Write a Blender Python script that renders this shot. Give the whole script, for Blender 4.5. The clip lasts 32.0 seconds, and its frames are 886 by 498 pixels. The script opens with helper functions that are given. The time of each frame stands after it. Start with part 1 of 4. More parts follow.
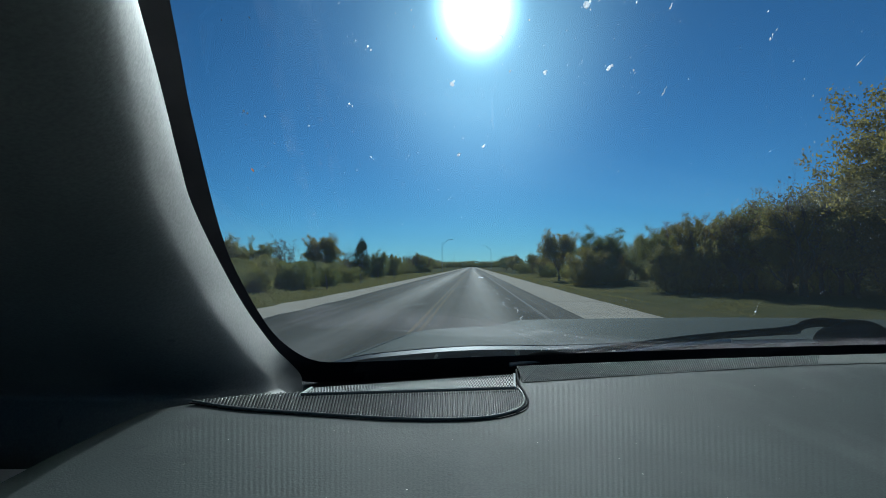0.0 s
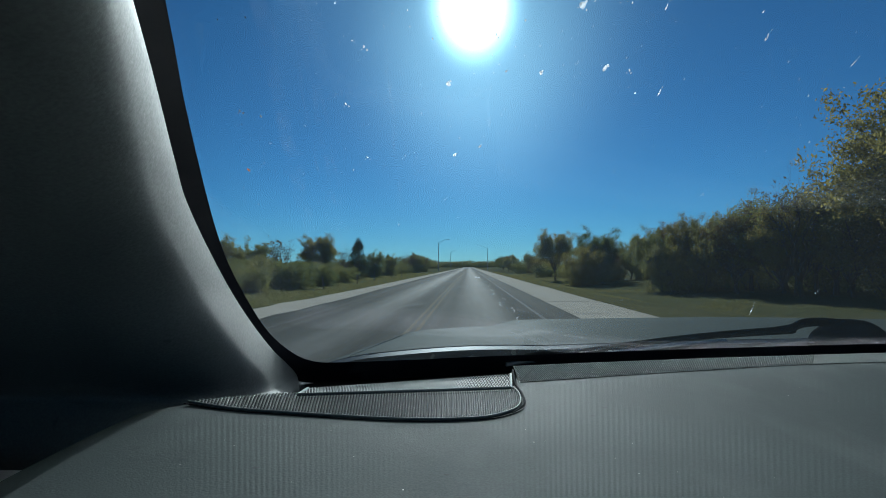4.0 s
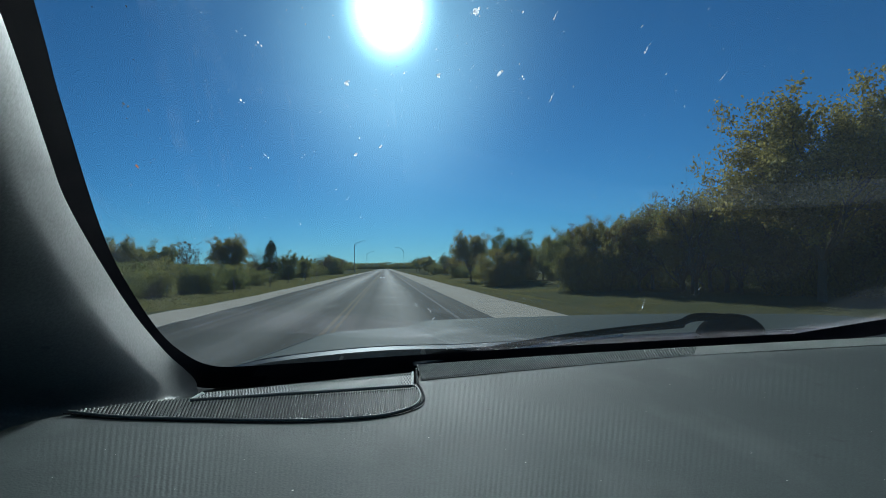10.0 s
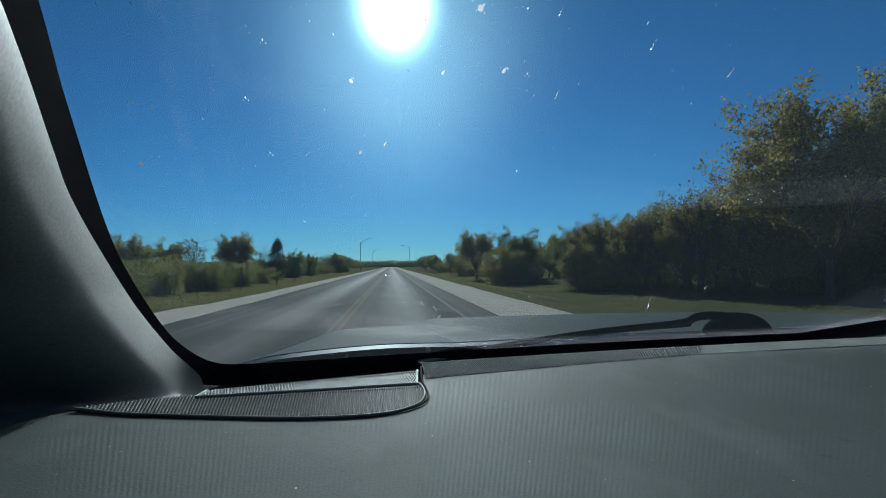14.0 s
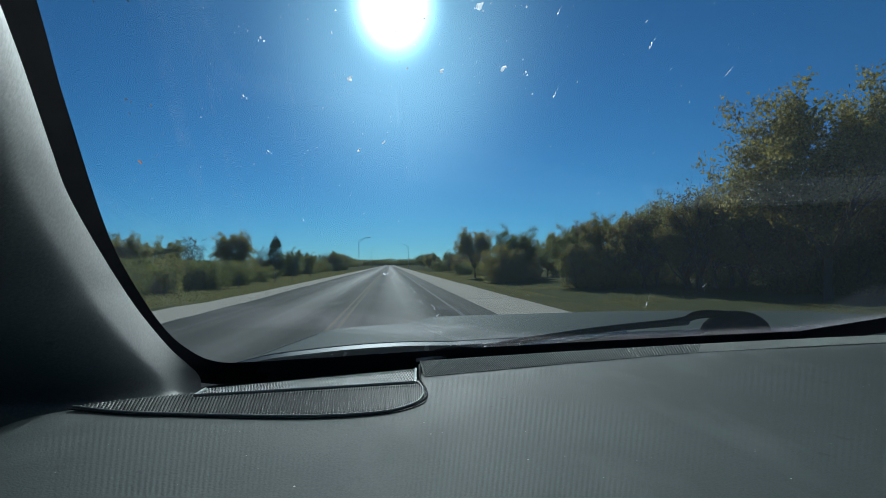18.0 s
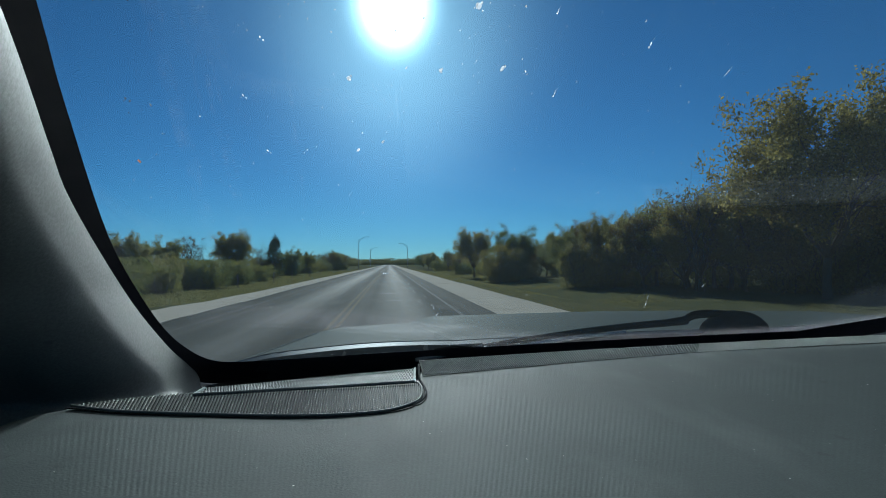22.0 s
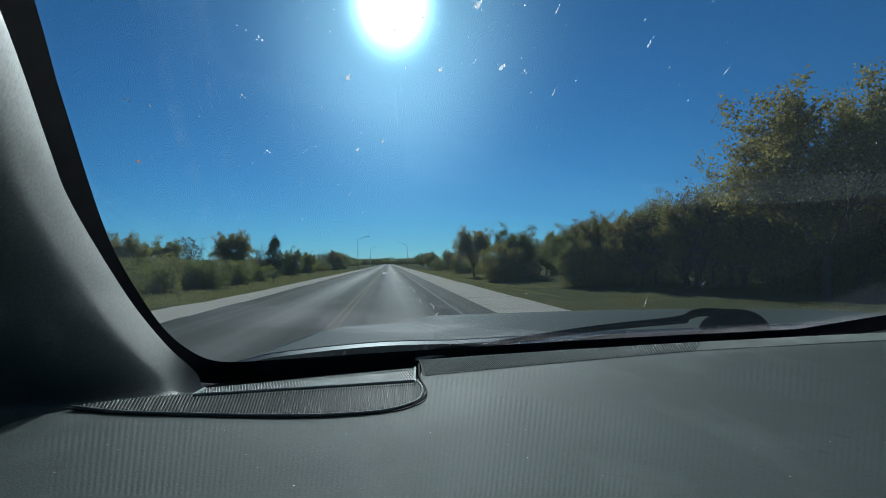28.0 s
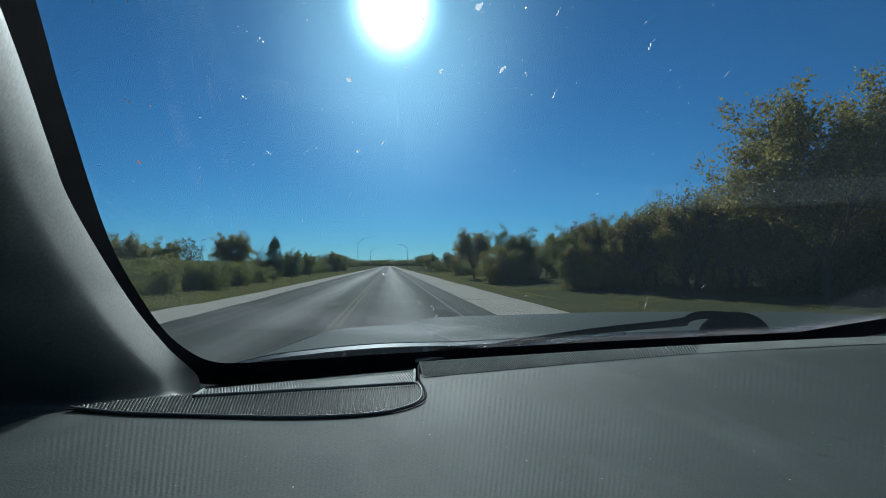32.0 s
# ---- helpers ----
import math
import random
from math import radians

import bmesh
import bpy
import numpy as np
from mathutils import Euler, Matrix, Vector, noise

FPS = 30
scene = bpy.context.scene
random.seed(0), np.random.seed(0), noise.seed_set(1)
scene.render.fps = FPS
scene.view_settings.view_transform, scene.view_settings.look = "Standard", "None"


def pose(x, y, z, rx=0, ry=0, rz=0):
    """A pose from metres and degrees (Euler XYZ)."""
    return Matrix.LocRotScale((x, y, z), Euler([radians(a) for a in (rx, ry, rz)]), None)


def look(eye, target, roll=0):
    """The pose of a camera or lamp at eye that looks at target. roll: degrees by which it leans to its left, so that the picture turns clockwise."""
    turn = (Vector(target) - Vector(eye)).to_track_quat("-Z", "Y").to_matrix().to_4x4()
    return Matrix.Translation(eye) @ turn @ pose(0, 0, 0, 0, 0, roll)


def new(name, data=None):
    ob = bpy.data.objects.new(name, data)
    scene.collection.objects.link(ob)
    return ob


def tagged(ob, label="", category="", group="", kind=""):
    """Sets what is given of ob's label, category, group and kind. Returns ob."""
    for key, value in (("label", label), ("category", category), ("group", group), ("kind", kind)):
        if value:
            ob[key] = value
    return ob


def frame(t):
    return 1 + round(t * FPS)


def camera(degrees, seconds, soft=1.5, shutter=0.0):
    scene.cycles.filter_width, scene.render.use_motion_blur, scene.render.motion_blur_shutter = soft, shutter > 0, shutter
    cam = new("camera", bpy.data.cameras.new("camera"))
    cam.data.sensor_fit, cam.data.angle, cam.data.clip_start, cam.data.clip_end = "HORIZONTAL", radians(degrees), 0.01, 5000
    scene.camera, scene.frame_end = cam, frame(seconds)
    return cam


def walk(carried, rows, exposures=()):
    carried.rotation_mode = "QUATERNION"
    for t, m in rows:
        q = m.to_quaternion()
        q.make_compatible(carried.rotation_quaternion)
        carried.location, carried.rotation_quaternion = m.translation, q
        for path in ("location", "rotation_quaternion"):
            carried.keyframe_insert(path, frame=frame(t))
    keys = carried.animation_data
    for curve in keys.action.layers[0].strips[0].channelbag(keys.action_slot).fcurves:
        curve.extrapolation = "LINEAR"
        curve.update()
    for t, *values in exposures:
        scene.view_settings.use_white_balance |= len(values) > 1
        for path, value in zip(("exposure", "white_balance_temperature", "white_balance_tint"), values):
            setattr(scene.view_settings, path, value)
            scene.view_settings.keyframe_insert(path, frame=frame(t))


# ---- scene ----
cam = camera(72.0, 32.0, soft=0.75)
PATH = [
    (0, (0.0000, 0.0000, 1.4000), (-0.0776, 1.9977, 1.4575), -0.52),
    (0.5, (0.0000, 0.0000, 1.4000), (-0.0752, 1.9977, 1.4581), -0.63),
    (1, (0.0000, 0.0000, 1.4000), (-0.0718, 1.9979, 1.4567), -0.57),
    (1.5, (0.0000, 0.0000, 1.4000), (-0.0708, 1.9980, 1.4559), -0.68),
    (2, (0.0000, 0.0000, 1.4000), (-0.0684, 1.9981, 1.4547), -0.70),
    (2.5, (0.0000, 0.0000, 1.4000), (-0.0675, 1.9980, 1.4580), -0.63),
    (3, (0.0000, 0.0000, 1.4000), (-0.0663, 1.9981, 1.4572), -0.56),
    (3.5, (0.0000, 0.0000, 1.4000), (-0.0658, 1.9981, 1.4578), -0.57),
    (5.5, (0.0000, 0.0000, 1.4000), (-0.0662, 1.9981, 1.4556), -0.53),
    (6, (0.0000, 0.0000, 1.4000), (-0.0648, 1.9981, 1.4566), -0.61),
    (6.5, (0.0000, 0.0000, 1.4000), (-0.0656, 1.9981, 1.4573), -0.69),
    (7, (0.0000, 0.0000, 1.4000), (-0.0647, 1.9981, 1.4567), -0.60),
    (7.5, (0.0000, 0.0000, 1.4000), (-0.0661, 1.9981, 1.4580), -0.56),
    (8, (0.0000, 0.0000, 1.4000), (-0.0641, 1.9981, 1.4591), -0.41),
    (8.5, (0.0000, 0.0000, 1.4000), (-0.0668, 1.9980, 1.4604), -0.52),
    (9, (0.0000, 0.0000, 1.4000), (-0.0657, 1.9980, 1.4611), -0.50),
    (9.1, (0.0005, -0.0001, 1.3998), (-0.0605, 1.9980, 1.4615), -0.50),
    (9.2, (0.0024, -0.0007, 1.3995), (-0.0411, 1.9978, 1.4634), -0.51),
    (9.3, (0.0119, -0.0034, 1.3968), (0.0576, 1.9946, 1.4719), -0.57),
    (9.4, (0.0148, -0.0043, 1.3960), (0.0876, 1.9929, 1.4745), -0.59),
    (9.5, (0.0170, -0.0049, 1.3955), (0.1105, 1.9912, 1.4766), -0.60),
    (10, (0.0110, -0.0039, 1.3985), (0.2182, 1.9844, 1.4572), -0.90),
    (10.5, (0.0120, -0.0029, 1.3983), (0.2491, 1.9825, 1.4393), -0.92),
    (11, (0.0120, -0.0029, 1.3983), (0.2533, 1.9821, 1.4340), -0.96),
    (11.5, (0.0120, -0.0029, 1.3983), (0.2457, 1.9830, 1.4340), -0.80),
    (12, (0.0120, -0.0029, 1.3983), (0.2343, 1.9842, 1.4400), -0.90),
    (12.5, (0.0120, -0.0029, 1.3983), (0.2207, 1.9856, 1.4423), -0.79),
    (13, (0.0120, -0.0029, 1.3983), (0.2091, 1.9868, 1.4422), -0.80),
    (13.5, (0.0120, -0.0029, 1.3983), (0.1999, 1.9875, 1.4499), -0.71),
    (14, (0.0120, -0.0029, 1.3983), (0.2000, 1.9875, 1.4513), -0.81),
    (14.5, (0.0120, -0.0029, 1.3983), (0.1991, 1.9876, 1.4516), -0.84),
    (16.5, (0.0120, -0.0029, 1.3983), (0.2003, 1.9876, 1.4465), -0.90),
    (17, (0.0120, -0.0029, 1.3983), (0.1996, 1.9876, 1.4478), -0.75),
    (17.5, (0.0120, -0.0029, 1.3983), (0.2012, 1.9875, 1.4466), -0.87),
    (18, (0.0120, -0.0029, 1.3983), (0.2049, 1.9872, 1.4461), -0.80),
    (18.5, (0.0120, -0.0029, 1.3983), (0.2049, 1.9871, 1.4464), -0.81),
    (19, (0.0120, -0.0029, 1.3983), (0.2057, 1.9871, 1.4459), -0.92),
    (19.5, (0.0120, -0.0029, 1.3983), (0.2072, 1.9870, 1.4439), -0.75),
    (20, (0.0120, -0.0029, 1.3983), (0.2083, 1.9868, 1.4453), -0.74),
    (20.5, (0.0120, -0.0029, 1.3983), (0.2070, 1.9870, 1.4420), -0.81),
    (21, (0.0120, -0.0029, 1.3983), (0.2083, 1.9868, 1.4449), -0.55),
    (21.5, (0.0120, -0.0029, 1.3983), (0.2053, 1.9871, 1.4457), -0.79),
    (22, (0.0120, -0.0029, 1.3983), (0.2072, 1.9870, 1.4445), -0.74),
    (22.5, (0.0120, -0.0029, 1.3983), (0.2071, 1.9870, 1.4435), -0.77),
    (23, (0.0120, -0.0029, 1.3983), (0.2070, 1.9870, 1.4448), -0.72),
    (23.5, (0.0120, -0.0029, 1.3983), (0.2112, 1.9865, 1.4470), -0.56),
    (24, (0.0120, -0.0029, 1.3983), (0.2069, 1.9870, 1.4463), -0.86),
    (24.5, (0.0120, -0.0029, 1.3983), (0.2011, 1.9875, 1.4468), -0.73),
    (25, (0.0120, -0.0029, 1.3983), (0.1990, 1.9877, 1.4483), -0.77),
    (25.5, (0.0120, -0.0029, 1.3983), (0.2005, 1.9876, 1.4466), -0.81),
    (27.5, (0.0120, -0.0029, 1.3983), (0.2083, 1.9869, 1.4442), -0.84),
    (28, (0.0120, -0.0029, 1.3983), (0.2081, 1.9869, 1.4423), -0.94),
    (28.5, (0.0120, -0.0029, 1.3983), (0.2086, 1.9868, 1.4465), -0.97),
    (29, (0.0120, -0.0029, 1.3983), (0.2085, 1.9868, 1.4454), -1.11),
    (29.5, (0.0120, -0.0029, 1.3983), (0.2064, 1.9871, 1.4439), -0.93),
    (30, (0.0120, -0.0029, 1.3983), (0.2040, 1.9873, 1.4439), -1.06),
    (30.5, (0.0120, -0.0029, 1.3983), (0.2059, 1.9870, 1.4472), -0.79),
    (31, (0.0120, -0.0029, 1.3983), (0.2034, 1.9873, 1.4439), -0.94),
    (31.5, (0.0120, -0.0029, 1.3983), (0.2043, 1.9872, 1.4465), -0.87),
    (32, (0.0120, -0.0029, 1.3983), (0.2080, 1.9868, 1.4482), -0.74),
]
walk(cam, [(t, look(eye, target, roll)) for t, eye, target, roll in PATH], [(0.0, -0.18, 5550, 0), (32.0, -0.18, 5550, 0)])

# ---- light ----
SUN_AZ, SUN_EL = 1.1, 23.4          # degrees right of straight ahead, degrees up
world = bpy.data.worlds.new("sky")
scene.world = world
world.use_nodes = True
wn = world.node_tree.nodes
wn.clear()
sky = wn.new("ShaderNodeTexSky")
sky.sky_type = "NISHITA"
sky.sun_disc = False
sky.sun_elevation = radians(SUN_EL)
sky.sun_rotation = radians(SUN_AZ)
sky.altitude = 2000
sky.air_density = 0.85
sky.dust_density = 0.3
sky.ozone_density = 3.0
bg = wn.new("ShaderNodeBackground")
bg.inputs["Strength"].default_value = 0.060
wout = wn.new("ShaderNodeOutputWorld")
deep = wn.new("ShaderNodeMix")
deep.data_type, deep.blend_type = "RGBA", "MULTIPLY"
deep.inputs[0].default_value = 1.0
deep.inputs[7].default_value = (0.42, 0.80, 1.0, 1)      # a clear, dry autumn sky
world.node_tree.links.new(sky.outputs[0], deep.inputs[6])
world.node_tree.links.new(deep.outputs[2], bg.inputs[0])
world.node_tree.links.new(bg.outputs[0], wout.inputs[0])

sun_way = Vector((math.sin(radians(SUN_AZ)) * math.cos(radians(SUN_EL)), math.cos(radians(SUN_AZ)) * math.cos(radians(SUN_EL)), math.sin(radians(SUN_EL))))
sun_data = bpy.data.lights.new("sun", "SUN")
sun_data.energy = 5.0
sun_data.angle = radians(0.53)
sun_data.color = (1.0, 0.98, 0.90)
sun = new("sun", sun_data)
sun.matrix_world = look(sun_way * 50, (0, 0, 0))


# ---- materials ----
class Mat:
    """A node material with a principled shader, built step by step."""

    def __init__(self, name, color=(0.5, 0.5, 0.5), rough=0.6, metal=0.0, spec=0.5):
        self.m = bpy.data.materials.new(name)
        self.m.use_nodes = True
        self.t = self.m.node_tree
        self.b = self.t.nodes["Principled BSDF"]
        self.out = self.t.nodes["Material Output"]
        self.b.inputs["Base Color"].default_value = (*color, 1)
        self.b.inputs["Roughness"].default_value = rough
        self.b.inputs["Metallic"].default_value = metal
        self.b.inputs["Specular IOR Level"].default_value = spec
        self.height = None

    def node(self, kind, **inputs):
        n = self.t.nodes.new(kind)
        for k, v in inputs.items():
            n.inputs[k.replace("_", " ")].default_value = v
        return n

    def link(self, a, b):
        self.t.links.new(a, b)

    def coords(self, scale=(1, 1, 1), turn=0.0):
        c = self.t.nodes.new("ShaderNodeTexCoord")
        m = self.t.nodes.new("ShaderNodeMapping")
        m.inputs["Scale"].default_value = scale
        m.inputs["Rotation"].default_value = (0, 0, radians(turn))
        self.link(c.outputs["Object"], m.inputs["Vector"])
        return m.outputs[0]

    def noise(self, scale, detail=4, stretch=(1, 1, 1), turn=0.0):
        n = self.node("ShaderNodeTexNoise", Scale=scale, Detail=detail)
        self.link(self.coords(stretch, turn), n.inputs["Vector"])
        return n.outputs["Fac"]

    def ramp(self, fac, stops):
        r = self.t.nodes.new("ShaderNodeValToRGB")
        e = r.color_ramp.elements
        e[0].position, e[0].color = stops[0][0], (*stops[0][1], 1)
        e[1].position, e[1].color = stops[-1][0], (*stops[-1][1], 1)
        for p, c in stops[1:-1]:
            x = e.new(p)
            x.color = (*c, 1)
        self.link(fac, r.inputs[0])
        return r.outputs[0]

    def mix(self, fac, a, b, how="MIX"):
        n = self.t.nodes.new("ShaderNodeMix")
        n.data_type, n.blend_type = "RGBA", how
        for sock, v in ((n.inputs[0], fac), (n.inputs[6], a), (n.inputs[7], b)):
            if hasattr(v, "is_linked"):
                self.link(v, sock)
            else:
                sock.default_value = v if isinstance(v, (int, float)) else (*v, 1)
        return n.outputs[2]

    def color(self, sock):
        self.link(sock, self.b.inputs["Base Color"])
        return self

    def rough(self, fac, lo, hi):
        n = self.t.nodes.new("ShaderNodeMapRange")
        n.inputs[3].default_value, n.inputs[4].default_value = lo, hi
        self.link(fac, n.inputs[0])
        self.link(n.outputs[0], self.b.inputs["Roughness"])
        return self

    def bump(self, fac, strength, distance):
        n = self.node("ShaderNodeBump", Strength=strength, Distance=distance)
        self.link(fac, n.inputs["Height"])
        if self.height is not None:
            self.link(self.height, n.inputs["Normal"])
        self.height = n.outputs[0]
        self.link(self.height, self.b.inputs["Normal"])
        return self


def two_tone(name, a, b, scale, rough=0.7, fine=None, bump=0.0, dist=0.01, stretch=(1, 1, 1), metal=0.0, spec=0.0):
    m = Mat(name, a, rough, metal, spec)
    big = m.noise(scale, 5, stretch)
    col = m.ramp(big, [(0.3, a), (0.7, b)])
    if fine:
        f = m.noise(fine, 3)
        col = m.mix(m.ramp(f, [(0.3, (0, 0, 0)), (0.7, (0.5, 0.5, 0.5))]), col, tuple(0.6 * v for v in a))
        if bump:
            m.bump(f, bump, dist)
    m.color(col)
    return m


dash_m = two_tone("dash_vinyl", (0.040, 0.048, 0.0485), (0.050, 0.0595, 0.0595), 7, 0.62, 900, 0.5, 0.0005)
xyz = dash_m.t.nodes.new("ShaderNodeSeparateXYZ")
dash_m.link(dash_m.coords(), xyz.inputs[0])
# Ribs fan out from below the camera, to look upright in its view
fan = dash_m.t.nodes.new("ShaderNodeMath")
fan.operation = "ARCTAN2"
dash_m.link(xyz.outputs[0], fan.inputs[0])
dash_m.link(xyz.outputs[1], fan.inputs[1])
rows = dash_m.t.nodes.new("ShaderNodeMath")
rows.operation = "MULTIPLY"
rows.inputs[1].default_value = 760
dash_m.link(fan.outputs[0], rows.inputs[0])
rib = dash_m.t.nodes.new("ShaderNodeMath")
rib.operation = "SINE"
dash_m.link(rows.outputs[0], rib.inputs[0])
worn = dash_m.t.nodes.new("ShaderNodeMath")
worn.operation = "MULTIPLY"
dash_m.link(rib.outputs[0], worn.inputs[0])
dash_m.link(dash_m.ramp(dash_m.noise(7, 3), [(0.42, (0.05, 0.05, 0.05)), (0.68, (1, 1, 1))]), worn.inputs[1])
dash_m.bump(worn.outputs[0], 0.16, 0.0004)        # fine moulded ribs, worn smooth in places
smudge = dash_m.ramp(dash_m.noise(16, 6, (1, 0.45, 1), 25), [(0.55, (0, 0, 0)), (0.78, (0.4, 0.4, 0.4))])
dash_col = dash_m.mix(smudge, dash_m.b.inputs["Base Color"].links[0].from_socket, (0.085, 0.092, 0.092))
stain = dash_m.ramp(dash_m.noise(34, 3), [(0.70, (0, 0, 0)), (0.76, (0.5, 0.5, 0.5))])
dash_m.color(dash_m.mix(stain, dash_col, (0.028, 0.032, 0.032)))
dash_m.rough(dash_m.noise(30, 4), 0.66, 0.8)
dash_m.b.inputs["Specular IOR Level"].default_value = 0.011
dash_m = dash_m.m

pillar_p = two_tone("pillar_trim_grain", (0.126, 0.131, 0.129), (0.148, 0.154, 0.150), 14, 0.55, 700, 0.25, 0.0005, spec=0.03)
scuffs = pillar_p.ramp(pillar_p.noise(55, 2, (1, 1, 0.35)), [(0.70, (0, 0, 0)), (0.76, (0.55, 0.55, 0.55))])
pillar_p.color(pillar_p.mix(scuffs, pillar_p.b.inputs["Base Color"].links[0].from_socket, (0.05, 0.053, 0.052)))
pillar_m = pillar_p.m
mesh_m = two_tone("pale_mesh_plastic", (0.58, 0.60, 0.59), (0.68, 0.70, 0.69), 60, 0.5).m
lattice_m = two_tone("grille_plastic", (0.10, 0.108, 0.107), (0.125, 0.133, 0.131), 60, 0.4, 900, 0.2, 0.0003, spec=0.006).m
black_m = two_tone("black_plastic", (0.016, 0.016, 0.018), (0.022, 0.022, 0.024), 40, 0.45, 600, 0.2, 0.0003, spec=0.002).m
cowl_m = two_tone("glossy_black_cowl", (0.022, 0.025, 0.032), (0.036, 0.039, 0.048), 30, 0.35, spec=0.004).m
frit_m = two_tone("black_ceramic_border", (0.026, 0.024, 0.028), (0.034, 0.031, 0.036), 50, 0.6, spec=0.03).m
# Border copy made lighter, to stand in for glare lifting its black
lifted_frit_m = two_tone("black_ceramic_border_lifted", (0.055, 0.050, 0.055), (0.068, 0.061, 0.068), 50, 0.6, spec=0.02).m
strip_m = two_tone("defroster_plastic", (0.25, 0.26, 0.258), (0.29, 0.30, 0.297), 20, 0.7, 800, 0.3, 0.0004).m
# Unseen headliner and lining, made pale to bounce light onto the pillar
bounce_cloth_m = two_tone("bounce_headliner_cloth", (0.66, 0.66, 0.64), (0.72, 0.72, 0.70), 20, 0.9, 700, 0.3, 0.0006).m
bounce_lining_m = two_tone("bounce_cabin_lining", (0.60, 0.59, 0.57), (0.66, 0.65, 0.63), 12, 0.9, 500, 0.2, 0.0004).m
cabin_m = two_tone("dark_cabin_plastic", (0.04, 0.042, 0.044), (0.055, 0.057, 0.058), 12, 0.6, 500, 0.2, 0.0004).m
rubber_m = two_tone("wiper_rubber", (0.012, 0.012, 0.013), (0.02, 0.02, 0.02), 40, 0.75).m
steel_m = two_tone("dull_grey_steel", (0.30, 0.31, 0.32), (0.38, 0.39, 0.40), 30, 0.45, metal=0.7).m

paint = Mat("silver_car_paint", (0.42, 0.45, 0.46), 0.4, 0.0)
flake = paint.noise(2500, 2)
dirt = paint.noise(9, 6)
paint.color(paint.mix(paint.ramp(dirt, [(0.42, (0, 0, 0)), (0.75, (0.5, 0.5, 0.5))]), (0.100, 0.115, 0.104), (0.114, 0.123, 0.104)))
paint.rough(dirt, 0.5, 0.7)
paint.bump(flake, 0.04, 0.0004)
paint.b.inputs["Coat Weight"].default_value = 0.0
paint.b.inputs["Coat Roughness"].default_value = 0.2
paint.b.inputs["Specular IOR Level"].default_value = 0.004
paint_m = paint.m

# Hood edge paint, tinted blue to stand in for the sky's reflection
sky_sheen = Mat("sky_sheen_paint", (0.040, 0.056, 0.068), 0.28, 0.8, 0.01)
sky_sheen.rough(sky_sheen.noise(14, 4), 0.42, 0.6)
sky_sheen_m = sky_sheen.m

# windshield glass: a clear inner face, and an outer face with a thin film of dust that scatters a little light
glass_in = Mat("windshield_glass_inside", (0.97, 0.99, 1.0), 0.0)
glass_in.b.inputs["Transmission Weight"].default_value = 1.0
glass_in.b.inputs["IOR"].default_value = 1.45
glass_in.b.inputs["Specular IOR Level"].default_value = 0.2
glass_in_m = glass_in.m
glass_out = Mat("dusty_windshield_glass", (0.97, 0.99, 1.0), 0.0)
glass_out.b.inputs["Transmission Weight"].default_value = 1.0
glass_out.b.inputs["IOR"].default_value = 1.45
film_wide = glass_out.node("ShaderNodeBsdfRefraction", Roughness=0.55, IOR=1.45)
film_near = glass_out.node("ShaderNodeBsdfRefraction", Roughness=0.265, IOR=1.45)
# The lobes draw the sun's glare; their blue tint colours its halo
for lobe in (film_wide, film_near):
    lobe.inputs["Color"].default_value = (0.56, 0.88, 1.0, 1)
film = glass_out.t.nodes.new("ShaderNodeMixShader")
film.inputs[0].default_value = 0.56
glass_out.link(film_wide.outputs[0], film.inputs[1])
glass_out.link(film_near.outputs[0], film.inputs[2])
dusty = glass_out.t.nodes.new("ShaderNodeMixShader")
dusty.inputs[0].default_value = 0.0245
glass_out.link(glass_out.b.outputs[0], dusty.inputs[1])
glass_out.link(film.outputs[0], dusty.inputs[2])
veil = glass_out.node("ShaderNodeBsdfTranslucent")
veil.inputs["Color"].default_value = (0.80, 0.94, 1.0, 1)
veiled = glass_out.t.nodes.new("ShaderNodeMixShader")
veiled.inputs[0].default_value = 0.0095
glass_out.link(dusty.outputs[0], veiled.inputs[1])
glass_out.link(veil.outputs[0], veiled.inputs[2])
glass_out.link(veiled.outputs[0], glass_out.out.inputs[0])
glass_out_m = glass_out.m

speck = Mat("dried_bug_and_dust_spot", (0.8, 0.8, 0.78), 0.9)
thin = speck.node("ShaderNodeBsdfTranslucent")
thin.inputs["Color"].default_value = (0.24, 0.26, 0.29, 1)
speck.link(thin.outputs[0], speck.out.inputs[0])
speck_m = speck.m
orange = Mat("orange_spot", (0.45, 0.12, 0.03), 0.8, spec=0.0)
seep = orange.node("ShaderNodeBsdfTranslucent")
orange.link(orange.ramp(orange.noise(900, 3), [(0.35, (0.30, 0.09, 0.03)), (0.65, (0.5, 0.2, 0.08))]), seep.inputs["Color"])
orange.link(seep.outputs[0], orange.out.inputs[0])
orange_m = orange.m

# outdoors
asphalt = Mat("worn_asphalt", (0.07, 0.07, 0.07), 0.75)
lanes = asphalt.noise(0.35, 4, (1, 0.03, 1))
grain = asphalt.noise(45, 3)
patches = asphalt.noise(0.12, 5, (1, 0.25, 1))
acol = asphalt.ramp(lanes, [(0.32, (0.070, 0.069, 0.058)), (0.68, (0.106, 0.104, 0.087))])
acol = asphalt.mix(asphalt.ramp(patches, [(0.45, (0, 0, 0)), (0.7, (0.6, 0.6, 0.6))]), acol, (0.10, 0.098, 0.088))
acol = asphalt.mix(asphalt.ramp(grain, [(0.35, (0, 0, 0)), (0.75, (0.5, 0.5, 0.5))]), acol, (0.12, 0.118, 0.106))
# Lighter wheel tracks: wear, plus the sun's glint put into the colour
tracks = asphalt.t.nodes.new("ShaderNodeTexWave")
